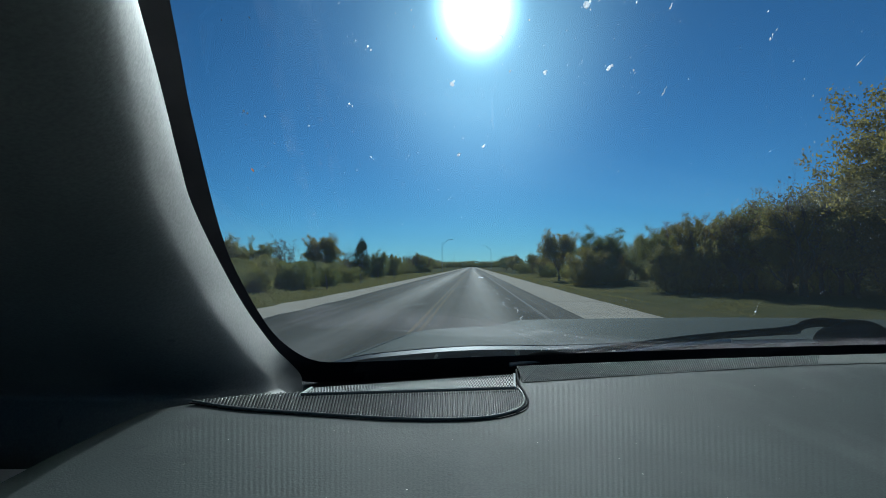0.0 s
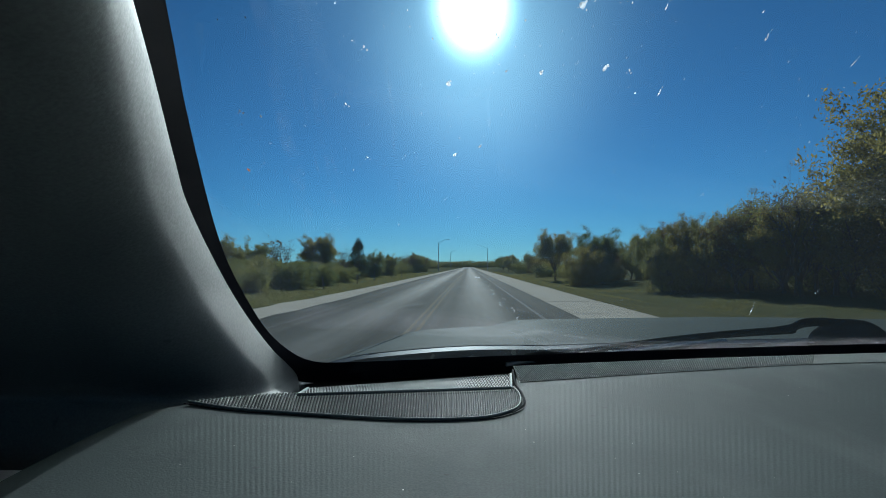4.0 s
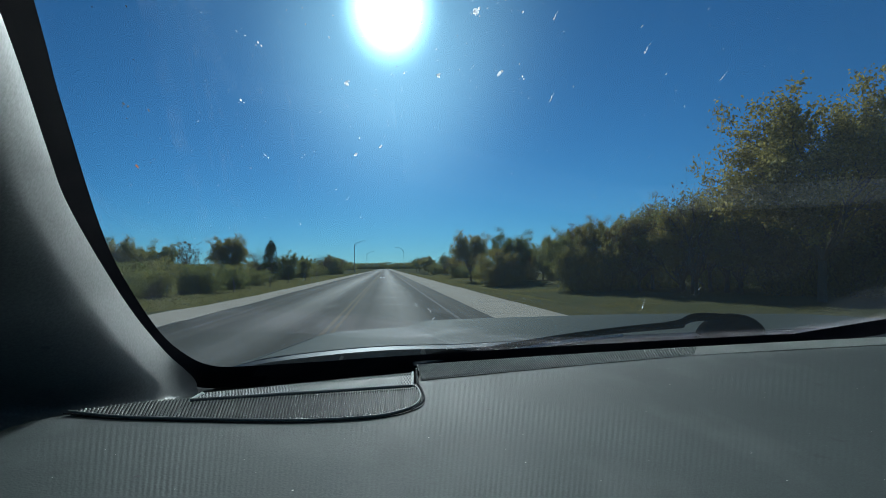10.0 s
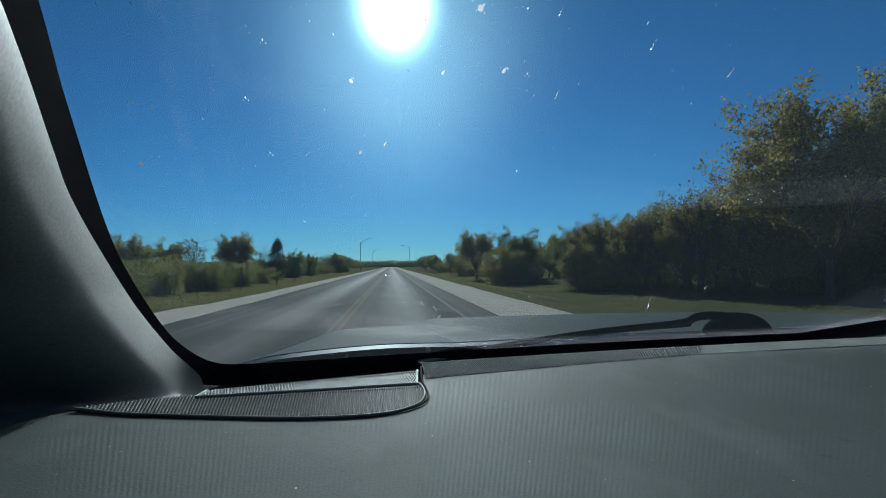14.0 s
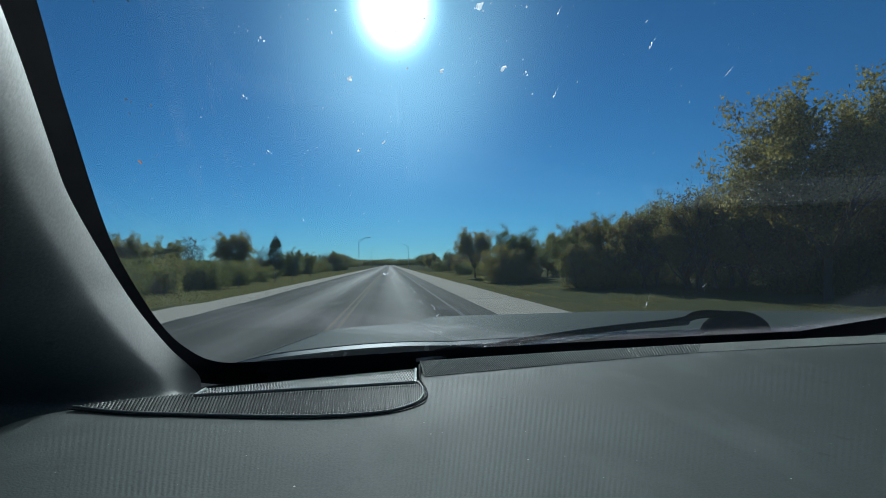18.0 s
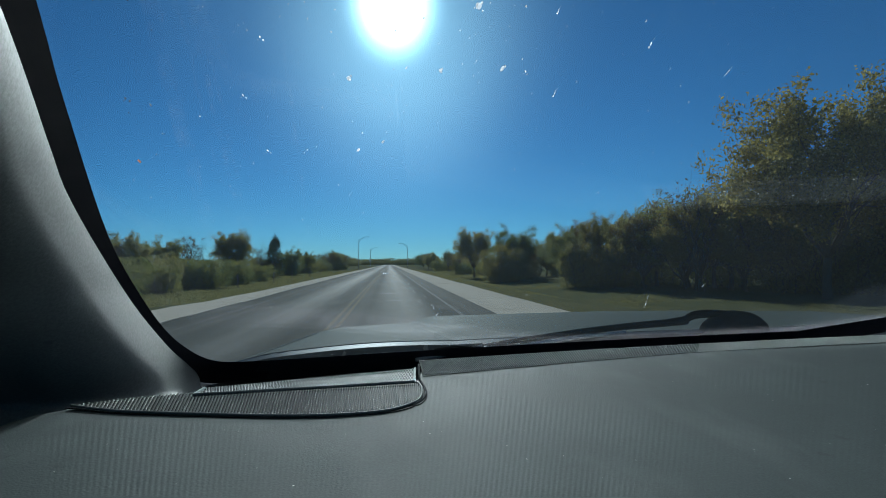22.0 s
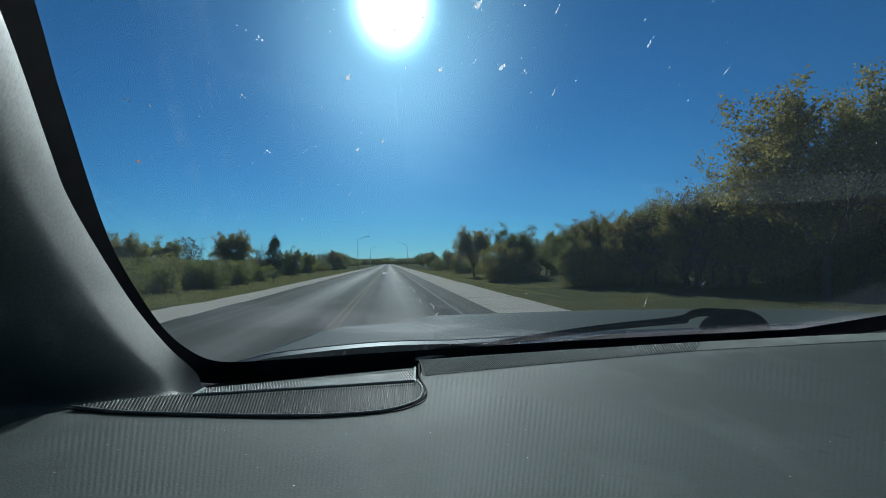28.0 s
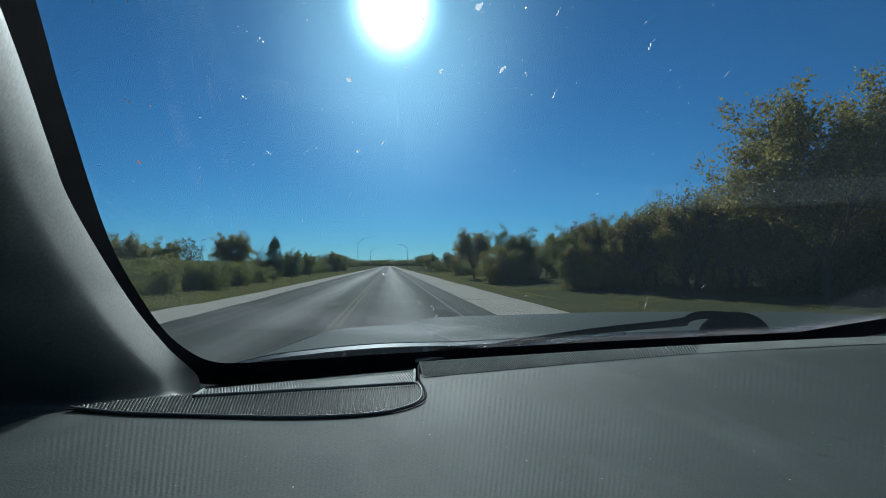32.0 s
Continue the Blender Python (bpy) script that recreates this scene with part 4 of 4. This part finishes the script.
def ribbon(name, x0, x1, y0, y1, z, material, label, kind="structure", step=6.0, thick=0.03):
    bm = bmesh.new()
    n = max(1, int((y1 - y0) / step))
    prev = None
    for k in range(n + 1):
        y = y0 + (y1 - y0) * k / n
        row = [bm.verts.new((x0, y, z)), bm.verts.new((x1, y, z)), bm.verts.new((x1, y, z - thick)), bm.verts.new((x0, y, z - thick))]
        if prev:
            bm.faces.new((prev[0], prev[1], row[1], row[0]))
            bm.faces.new((prev[1], prev[2], row[2], row[1]))
            bm.faces.new((prev[3], prev[0], row[0], row[3]))
        prev = row
    ob = solid(name, bm, material, label, kind=kind)
    ob.matrix_world = TURN
    return ob


ground()
road = ribbon("road", -5.6, 2.95, -50, 900, 0.0, asphalt_m, "worn grey asphalt two-lane highway", step=20, thick=0.06)


def markings():
    rnd = random.Random(11)
    for x0, x1, m, label in ((-1.40, -1.31, yellow_m, "worn yellow centre line"), (-1.20, -1.11, yellow_m, "worn yellow centre line"),
                             (1.92, 2.03, white_m, "worn white edge line"), (-4.75, -4.67, faded_m, "nearly worn off white edge line")):
        ob = ribbon("road_line", x0, x1, -40, 700, 0.004, m, label, step=12, thick=0.003)
    # sealed cracks, crossing and wandering
    bm = bmesh.new()
    for k in range(34):
        y = 14 + k * 7.5 + rnd.uniform(-2, 2)
        x = rnd.uniform(-1.1, 0.4)
        w = rnd.uniform(0.6, 1.6)
        a = [bm.verts.new((x + w * q / 6, y + rnd.uniform(-0.12, 0.12), 0.005)) for q in range(7)]
        b = [bm.verts.new((v.co.x, v.co.y + rnd.uniform(0.03, 0.09), 0.005)) for v in a]
        for q in range(6):
            bm.faces.new((a[q], a[q + 1], b[q + 1], b[q]))
    for x0, y0, n in ((1.35, 14.5, 6), (1.42, 18, 7), (1.25, 21, 8), (1.38, 25, 6), (1.2, 29, 9), (1.25, 34, 9), (1.15, 40, 9), (1.1, 46, 16), (0.9, 58, 14), (0.8, 80, 26)):
        x, y, prev = x0, y0, None
        for q in range(n):
            x += rnd.uniform(-0.10, 0.10)
            y += rnd.uniform(0.2, 0.6)
            half = rnd.uniform(0.006, 0.026)
            row = [bm.verts.new((x - half, y, 0.005)), bm.verts.new((x + half, y + 0.03, 0.005))]
            if prev:
                bm.faces.new((prev[0], prev[1], row[1], row[0]))
            prev = row
    ob = solid("crack_seal", bm, glint_tar_m, "pale sealed cracks across the asphalt, their glint put into the colour", kind="stuff")
    ob.matrix_world = TURN


markings()


def shoulder(x0, x1, label):
    base = thing("pavement", label, kind="structure")
    base.matrix_world = TURN
    rnd = random.Random(int(x0 * 10) + 99)
    meshes = []
    for k in range(4):
        bm = bmesh.new()
        box(bm, (x0, 0.012, -0.12), (x1 + rnd.uniform(-0.08, 0.08), 5.988, 0.004 + 0.002 * k), 0.01)
        meshes.append(mesh_of("slab", bm, concrete_m))
    for k in range(52):
        ob = new("slab", meshes[rnd.randrange(4)])
        ob.parent = base
        ob.location = (0, -24 + 6 * k, 0)
    bm = bmesh.new()
    box(bm, (x0, 288, -0.12), (x1, 900, 0.004))
    part("far_slabs", bm, concrete_m, base)


shoulder(2.95, 5.0, "pale cracked concrete shoulder beside the lane")
shoulder(-7.0, -5.6, "pale concrete shoulder beyond the oncoming lane")


# ---- trees ----
def limb(bm, a, b, r0, r1, rnd, wob=0.12, n=4, sides=5):
    pts = [Vector(a).lerp(Vector(b), k / n) for k in range(n + 1)]
    size = (Vector(b) - Vector(a)).length
    for p in pts[1:-1]:
        p += Vector((rnd.uniform(-1, 1), rnd.uniform(-1, 1), rnd.uniform(-0.5, 0.5))) * wob * size
    tube(bm, pts, [r0 + (r1 - r0) * k / n for k in range(n + 1)], sides)
    return pts


def leaf_cloud(seed, centres, per, spread, size, flat=1.0):
    """Many small leaf sprays, each one bent quad, scattered round the tips of the branches."""
    g = np.random.default_rng(seed)
    c = np.repeat(np.array([tuple(p) for p in centres]), per, axis=0)
    n = len(c)
    c = c + g.normal(0, 0.55 * spread, (n, 3)) * np.array([1, 1, flat])
    u = g.normal(size=(n, 3))
    u /= np.linalg.norm(u, axis=1)[:, None]
    w = np.cross(u, g.normal(size=(n, 3)))
    w /= np.linalg.norm(w, axis=1)[:, None]
    s = (size * g.uniform(0.55, 1.3, n))[:, None]
    bend = np.cross(u, w) * s * 0.3
    quad = np.stack([c - u * s, c - w * s * 0.5 + bend, c + u * s, c + w * s * 0.5 + bend], axis=1).reshape(-1, 3)
    return quad.tolist(), np.arange(4 * n).reshape(-1, 4).tolist()


def tree(name, label, category, seed, height, width, leaf, dense=1.0, bare=False, stem=0.12, clump=1.0, limbs=10, up=0.0, fine=1.0):
    """A broad-leaved tree: trunk, limbs that fork towards a lumpy round crown, and leaf sprays round the twigs. up: how far the twigs strive upwards."""
    rnd = random.Random(seed)
    ob = thing(name, label, category)
    bm = bmesh.new()
    base_r = 0.024 * height
    fork = height * stem
    trunk = limb(bm, (0, 0, -0.3), (rnd.uniform(-0.25, 0.25), rnd.uniform(-0.25, 0.25), fork), base_r, base_r * 0.75, rnd, 0.03, 4, 7)
    top = trunk[-1]
    mid = Vector((0, 0, fork + (height - fork) * 0.50))
    radii = Vector((width * 0.5, width * 0.5, (height - fork) * 0.50))
    shift = Vector((seed * 3.7, seed * 1.3, 0))

    def crown_point(way, far):
        lump = 0.92 + 0.62 * noise.noise(way * 2.6 + shift)
        return mid + Vector((way.x * radii.x, way.y * radii.y, way.z * radii.z)) * (far * lump)

    tips = []
    for k in range(limbs):
        a = k * 2.4 + rnd.uniform(-0.3, 0.3)
        rise = -0.35 + 1.3 * (k + 0.5) / limbs
        flatness = math.sqrt(max(0.05, 1 - min(0.97, rise) ** 2))
        way = Vector((math.cos(a) * flatness, math.sin(a) * flatness, rise)).normalized()
        pts = limb(bm, top, crown_point(way, rnd.uniform(0.5, 0.75)), base_r * 0.5, base_r * 0.12, rnd, 0.07)
        for q in range(rnd.randint(6, 8)):
            s = pts[rnd.randint(1, 4)]
            side = (way + Vector((rnd.gauss(0, 0.55), rnd.gauss(0, 0.55), rnd.gauss(0.1, 0.5)))).normalized()
            e = crown_point(side, rnd.uniform(0.62, 1.0))
            sub = limb(bm, s, e, base_r * 0.16, base_r * 0.035, rnd, 0.1, 4, 4)
            out = (e - s).normalized()
            for p in (sub[2], sub[3], sub[4]):
                tips.append(p)
                for _ in range(2):
                    f = p + (out * 0.6 + Vector((rnd.uniform(-1, 1), rnd.uniform(-1, 1), rnd.uniform(-0.6, 0.9) + 1.6 * up))) * height * rnd.uniform(0.03, 0.075)
                    limb(bm, p, f, base_r * 0.035, base_r * 0.012, rnd, 0.12, 2, 3)
                    tips.append(f)
    part("trunk", bm, bark_m, ob, soft=True)
    v, f = leaf_cloud(seed, tips[::3] if bare else tips, max(2, int(25 * dense / fine ** 2)), height * 0.045 * clump, (0.0095 * height + 0.040) * fine)
    crown = new("crown", raw("crown", v, f, leaf))
    crown.parent = ob
    return ob


def bush(name, label, seed, height, width, leaf, dense=1.0):
    """A thicket: many thin stems from the ground, leafy down to the grass, with bare twigs standing out of the top."""
    rnd = random.Random(seed)
    ob = thing(name, label, "bush")
    bm = bmesh.new()
    tips = []
    for k in range(15):
        a = k * 2.4 + rnd.uniform(-0.5, 0.5)
        r = math.sqrt((k + 0.5) / 15) * 0.5 * width
        h = height * rnd.uniform(0.45, 1.0) * (1 - 0.4 * (r / (0.55 * width)) ** 2)
        pts = limb(bm, (math.cos(a) * r * 0.5, math.sin(a) * r * 0.5, -0.2), (math.cos(a) * r, math.sin(a) * r, h), 0.010 * height, 0.003 * height, rnd, 0.06, 5, 4)
        for _ in range(3):
            f = pts[-1] + Vector((rnd.uniform(-0.5, 0.5), rnd.uniform(-0.5, 0.5), rnd.uniform(0.5, 1.2))) * height * 0.12
            limb(bm, pts[-1], f, 0.003 * height, 0.0012 * height, rnd, 0.1, 2, 3)
            tips.append(pts[-1].lerp(f, 0.5))
        for p in pts[1:]:
            tips.append(p)
            for _ in range(3):
                tips.append(p + Vector((rnd.uniform(-1, 1) * width * 0.15, rnd.uniform(-1, 1) * width * 0.15, rnd.uniform(-0.08, 0.12) * height)))
    part("stems", bm, bark_m, ob)
    tips = [t if t.z > 0.12 else Vector((t.x, t.y, 0.12)) for t in tips]
    v, f = leaf_cloud(seed, tips, max(4, int(25 * dense)), height * 0.068, (0.0108 * height + 0.036) * (1 if dense > 0.5 else 2.4))
    crown = new("crown", raw("crown", v, f, leaf))
    crown.parent = ob
    return ob


def cedar(name, label, seed, height, width):
    rnd = random.Random(seed)
    ob = thing(name, label, "conifer")
    bm = bmesh.new()
    limb(bm, (0, 0, -0.3), (0, 0, height * 0.95), 0.02 * height, 0.004 * height, rnd, 0.01, 5, 6)
    tips = []
    for k in range(80):
        t = rnd.uniform(0.06, 1.0)
        a = rnd.uniform(0, math.tau)
        r = width * 0.5 * (1 - t) ** 0.75 * rnd.uniform(0.6, 1.05) + 0.08
        e = Vector((math.cos(a) * r, math.sin(a) * r, height * t))
        limb(bm, (0, 0, height * t * 0.96), e, 0.006 * height, 0.002 * height, rnd, 0.05, 2, 3)
        tips += [e, e * 0.75 + Vector((0, 0, height * t * 0.25))]
    part("trunk", bm, bark_m, ob)
    v, f = leaf_cloud(seed, tips, 22, height * 0.06, 0.012 * height + 0.04, 1.4)
    crown = new("crown", raw("crown", v, f, needle_m))
    crown.parent = ob
    return ob


protos = {
    "round": tree("tree", "rounded olive green tree beside the highway", "tree", 1, 8.0, 8.0, leaf_olive, 1.0),
    "green": tree("tree", "dense dark green tree in the roadside tree line", "tree", 2, 8.0, 7.2, leaf_green, 0.95, stem=0.08, clump=1.1),
    "yellow": tree("tree", "tree with yellowing autumn leaves", "tree", 3, 8.0, 7.5, leaf_yellow, 1.0, stem=0.2, clump=1.05, limbs=12, fine=0.72),
    "rust": tree("tree", "tree turning brown in autumn", "tree", 4, 8.0, 6.4, leaf_rust, 0.7, up=0.4),
    "tall": tree("tree", "tall airy cottonwood with thinning leaves", "tree", 5, 10.0, 6.0, leaf_olive, 0.42, stem=0.2, clump=0.8, up=0.4),
    "sparse": tree("bare_tree", "nearly bare branching tree with few leaves", "tree", 6, 7.0, 6.5, leaf_rust, 0.3, True, up=0.5),
    "bare": tree("bare_tree", "grey leafless branching tree", "tree", 7, 7.0, 5.0, leaf_rust, 0.05, True, limbs=8, up=0.8),
    "cedar": cedar("cedar_tree", "dark green conical cedar tree", 8, 6.0, 3.6),
    "bush": bush("bush", "olive green roadside thicket", 9, 4.0, 4.5, leaf_olive),
    "bush2": bush("bush", "dark green roadside thicket", 10, 4.0, 5.0, leaf_green),
    "far": bush("bush", "distant dark tree clump on the horizon", 14, 4.0, 5.0, leaf_olive, 0.27),
    "bush3": bush("bush", "yellow green roadside thicket", 12, 3.5, 4.0, leaf_yellow, 0.8),
}
SIZES = {"round": 8, "green": 8, "yellow": 8, "rust": 8, "tall": 10, "sparse": 7, "bare": 7, "cedar": 6, "bush": 4, "bush2": 4, "far": 4, "bush3": 3.5}
used = set()
plant_rnd = random.Random(21)


def plant(kind, x, y, height, group="", wide=1.0):
    s = height / SIZES[kind]
    p = TURN @ Vector((x, y, land(x)))
    m = Matrix.LocRotScale(p, Euler((0, 0, plant_rnd.uniform(0, math.tau))), (s * wide, s * wide, s))
    if kind not in used:
        used.add(kind)
        ob = protos[kind]
        ob.matrix_world = m
    else:
        src = protos[kind]
        made = {}
        for o in (src, *src.children_recursive):
            made[o] = o.copy()
            scene.collection.objects.link(made[o])
            made[o].parent = made.get(o.parent, o.parent)
        ob = made[src]
        ob.matrix_basis = m
    if group:
        tagged(ob, group=group)
    return ob


# the tree line beyond the oncoming lane
for kind, x, y, h in (("green", -25, 55, 4.8), ("round", -24, 60, 4.9), ("rust", -21, 47, 4.0), ("sparse", -22, 71, 5.2), ("green", -23, 66, 4.4), ("yellow", -18, 74, 5.6), ("bare", -18, 89, 5.0),
                      ("cedar", -17, 94, 5.9), ("cedar", -18, 97, 5.4), ("green", -17.5, 112, 4.8), ("bush2", -17, 109, 3.4), ("green", -17, 131, 4.4), ("cedar", -18, 136, 4.4), ("round", -17, 196, 6.1),
                      ("green", -18, 208, 6.3), ("sparse", -18.5, 190, 6.4), ("rust", -17, 222, 5.6), ("round", -20, 250, 6.4), ("green", -24, 275, 6.4), ("round", -22, 310, 6.4), ("bush", -17, 160, 3.2)):
    plant(kind, x, y, h, "trees beyond the oncoming lane")
# the trees beside the near lane: open at first, then a thick stand that falls back from the road
for kind, x, y, h in (("round", 15, 300, 6.8), ("green", 14, 255, 6.0), ("rust", 14, 220, 6.0), ("round", 13.5, 195, 5.8), ("bush", 14, 170, 4.0), ("tall", 14.5, 150, 5.4),
                      ("sparse", 13.2, 120, 5.0), ("yellow", 12.6, 90, 7.0), ("bush3", 12.2, 67, 4.7), ("bush2", 13.4, 69, 4.4), ("green", 15.2, 73, 6.4), ("rust", 17.5, 78, 5.4),
                      ("bush", 17, 80, 3.8), ("bush3", 19.5, 82, 3.6), ("round", 22, 84, 5.6), ("yellow", 24.5, 86, 5.8), ("bush", 23, 80, 3.6), ("green", 27, 86, 5.6), ("bush2", 26, 80, 3.8),
                      ("green", 15.6, 51, 5.0), ("rust", 17, 53, 5.6), ("yellow", 17.6, 48, 5.6), ("bush", 15.3, 47, 3.6), ("bush3", 16.6, 44.5, 3.8), ("round", 18.5, 43, 5.9),
                      ("tall", 20, 44, 6.8), ("rust", 18, 41.5, 5.2), ("green", 20, 39.5, 6.1), ("yellow", 19.6, 37.5, 5.4), ("yellow", 21.5, 38.5, 6.3), ("rust", 22.5, 37, 6.3), ("round", 21.5, 35, 5.6),
                      ("round", 23.5, 35, 6.4), ("bush3", 22.9, 32.5, 4.2), ("green", 25, 33, 6.5), ("bare", 25.5, 36, 7.7), ("bush", 24.5, 30.5, 4.3), ("tall", 26, 31, 7.0), ("rust", 26, 29, 6.0),
                      ("round", 27, 29, 6.8), ("bush", 28, 27, 4.6), ("green", 29, 27.5, 7.0), ("bare", 19.4, 36.5, 7.2), ("bare", 22.0, 37.5, 7.6), ("bare", 26.5, 34, 8.8), ("yellow", 20.5, 27, 9.8), ("round", 26, 27, 9.2), ("sparse", 21, 41, 7.2), ("bush", 24, 42, 5.0), ("bush2", 27, 38, 5.2), ("bush", 22, 47, 4.8), ("bush2", 29, 33, 5.4),
                      ("bush2", 19.5, 48, 4.4), ("bush", 26, 45, 5.0), ("bush", 20.5, 54, 4.6), ("bush2", 24, 55, 5.0)):
    plant(kind, x, y, h, "trees beside the near lane")
# low thickets that close the gaps under both tree lines
for k in range(40):
    y = 28 + 1.25 * k + plant_rnd.uniform(-1, 1)
    plant(plant_rnd.choice(("bush", "bush2", "bush2", "bush2")), -plant_rnd.uniform(14.6, 20), y, plant_rnd.uniform(1.9, 2.9), "thickets beyond the oncoming lane", plant_rnd.uniform(1, 1.3))
for k in range(34):
    y = 78 + 5.2 * k + plant_rnd.uniform(-2, 2)
    plant(plant_rnd.choice(("bush", "bush2", "bush3")), -plant_rnd.uniform(15, 22), y, plant_rnd.uniform(1.5, 2.4), "thickets beyond the oncoming lane", plant_rnd.uniform(1, 1.6))
for k in range(30):
    y = 72 + 6.5 * k + plant_rnd.uniform(-2, 2)
    plant(plant_rnd.choice(("bush", "bush2", "bush3")), plant_rnd.uniform(14.5, 26), y, plant_rnd.uniform(2.0, 3.6), "thickets beside the near lane", plant_rnd.uniform(1, 1.5))
for k in range(16):
    plant(plant_rnd.choice(("bush", "bush2", "round", "rust")), plant_rnd.uniform(28, 44), plant_rnd.uniform(70, 120), plant_rnd.uniform(3.8, 5.4), "thickets beside the near lane", 1.3)
# far trees along the horizon
for k in range(150):
    side = -1 if k % 2 else 1
    y = plant_rnd.uniform(330, 760)
    x = side * plant_rnd.uniform(24, 520)
    plant(plant_rnd.choice(("far", "far", "far", "cedar")), x, y, plant_rnd.uniform(4.5, 8.5), "far trees on the horizon", plant_rnd.uniform(1.2, 2.6))


for k in range(26):
    plant("far", -70 + 5.4 * k + plant_rnd.uniform(-2, 2), plant_rnd.uniform(905, 1050), plant_rnd.uniform(6, 11), "far trees on the horizon", plant_rnd.uniform(1.2, 2.4))


# ---- grass ----
def grass(name, x0, x1, y0, y1, count, seed, tall):
    g = np.random.default_rng(seed)
    y = y0 + (y1 - y0) * g.random(count) ** 1.6
    x = x0 + (x1 - x0) * g.random(count)
    z = np.array([land(v) for v in x]) - 0.05
    h = tall * g.uniform(0.35, 1.0, count) * (1 + y / 160)
    w = 0.03 + 0.0016 * y
    a = g.uniform(0, math.pi, count)
    c, s = np.cos(a) * w, np.sin(a) * w
    lean = g.normal(0, 0.25, (count, 2)) * h[:, None]
    v = np.stack([np.stack([x - c, y - s, z], 1), np.stack([x + c, y + s, z], 1), np.stack([x + lean[:, 0], y + lean[:, 1], z + h], 1)], 1).reshape(-1, 3)
    ob = new(name, raw(name, v.tolist(), np.arange(3 * count).reshape(-1, 3).tolist(), grass_m))
    ob.matrix_world = TURN
    tagged(ob, "dry uncut roadside grass in olive and straw colours", "grass", kind="stuff")


grass("grass", 5.15, 19, 12, 160, 110000, 3, 0.07)
grass("grass", -22, -7.1, 22, 170, 100000, 4, 0.10)


# ---- lamps, farm ----
def street_lamp(x, y, side):
    ob = thing("street_lamp", "tall grey steel street lamp with a trussed arm over the road", "street lamp", "street lamps along the highway")
    bm = bmesh.new()
    tube(bm, [(0, 0, -0.4), (0, 0, 3), (0, 0, 8.4)], [0.11, 0.095, 0.07], 10)
    part("pole", bm, galv_m, ob, soft=True)
    bm = bmesh.new()
    box(bm, (-0.2, -0.2, -0.35), (0.2, 0.2, 0.08), 0.02)
    part("base", bm, concrete_m, ob, "concrete footing")
    arm = spline([(0, 0, 8.3), (side * 0.9, 0, 8.85), (side * 1.9, 0, 9.25), (side * 2.9, 0, 9.3)], 12)
    bm = bmesh.new()
    tube(bm, arm, [0.035] * 13, 6)
    part("upper_arm", bm, galv_m, ob, soft=True)
    low = [Vector((0, 0, 7.6)).lerp(arm[8], k / 5) for k in range(6)]
    bm = bmesh.new()
    tube(bm, low, [0.03] * 6, 6)
    part("lower_arm", bm, galv_m, ob, soft=True)
    for k in (1, 3):
        bm = bmesh.new()
        tube(bm, [low[k], arm[k * 2]], [0.02, 0.02], 5)
        part("strut", bm, galv_m, ob)
    bm = bmesh.new()
    box(bm, (side * 2.9 - 0.36, -0.13, 9.23), (side * 2.9 + 0.36, 0.13, 9.37), 0.05)
    head = part("lamp_head", bm, galv_m, ob)
    bm = bmesh.new()
    box(bm, (side * 2.9 - 0.2, -0.1, 9.20), (side * 2.9 + 0.2, 0.1, 9.232), 0.01)
    part("lens", bm, lens_m, head, "pale lens")
    ob.matrix_world = TURN @ pose(x, y, land(x))


street_lamp(-8.7, 175, 1)
street_lamp(6.9, 230, -1)
street_lamp(-8.7, 290, 1)


def barn(x, y, w, d, h, turn, label):
    ob = thing("farm_building", label, "building", "farm buildings beyond the field")
    bm = bmesh.new()
    box(bm, (-w / 2, -d / 2, -0.3), (w / 2, d / 2, h))
    part("wall", bm, siding_m, ob)
    bm = bmesh.new()
    e, r = 0.35, h + d * 0.22
    v = [bm.verts.new(c) for c in ((-w / 2 - e, -d / 2 - e, h - 0.08), (w / 2 + e, -d / 2 - e, h - 0.08), (w / 2 + e, 0, r), (-w / 2 - e, 0, r), (w / 2 + e, d / 2 + e, h - 0.08), (-w / 2 - e, d / 2 + e, h - 0.08))]
    bm.faces.new((v[0], v[1], v[2], v[3]))
    bm.faces.new((v[3], v[2], v[4], v[5]))
    bm.faces.new((v[0], v[3], v[5]))
    bm.faces.new((v[1], v[4], v[2]))
    bmesh.ops.solidify(bm, geom=bm.faces[:], thickness=0.06)
    part("roof", bm, roof_m, ob)
    for k, (a, b, top) in enumerate(((-0.38, -0.22, 0.75), (0.1, 0.3, 0.6))):
        bm = bmesh.new()
        box(bm, (a * w, -d / 2 - 0.05, 0.9 if k else 0.0), (b * w, -d / 2 + 0.02, h * top))
        part("window" if k else "door", bm, dark_m, ob)
    ob.matrix_world = TURN @ pose(x, y, land(x), 0, 0, turn)


barn(70, 170, 12, 7, 2.8, 8, "long low white farm building with a pale metal roof")
barn(98, 205, 9, 6, 2.6, -12, "small white farm shed with a pale metal roof")


def marker_post(x, y, h, lean):
    """A short weathered post in the verge."""
    ob = thing("fence_post", "short weathered wooden post standing in the grass verge", "post", "posts along the verge")
    bm = bmesh.new()
    tube(bm, [(0, 0, -0.3), (lean * 0.3, 0, h * 0.5), (lean, 0, h - 0.03), (lean, 0, h)], [0.06, 0.055, 0.05, 0.035], 8)
    part("shaft", bm, wood_m, ob, soft=True)
    ob.matrix_world = TURN @ pose(x, y, land(x))


for k, y in enumerate((52, 66, 80, 95, 112)):
    marker_post(-12.4 + 0.3 * (k % 2), y, 1.15 + 0.08 * (k % 3), 0.04 * (k % 3 - 1))
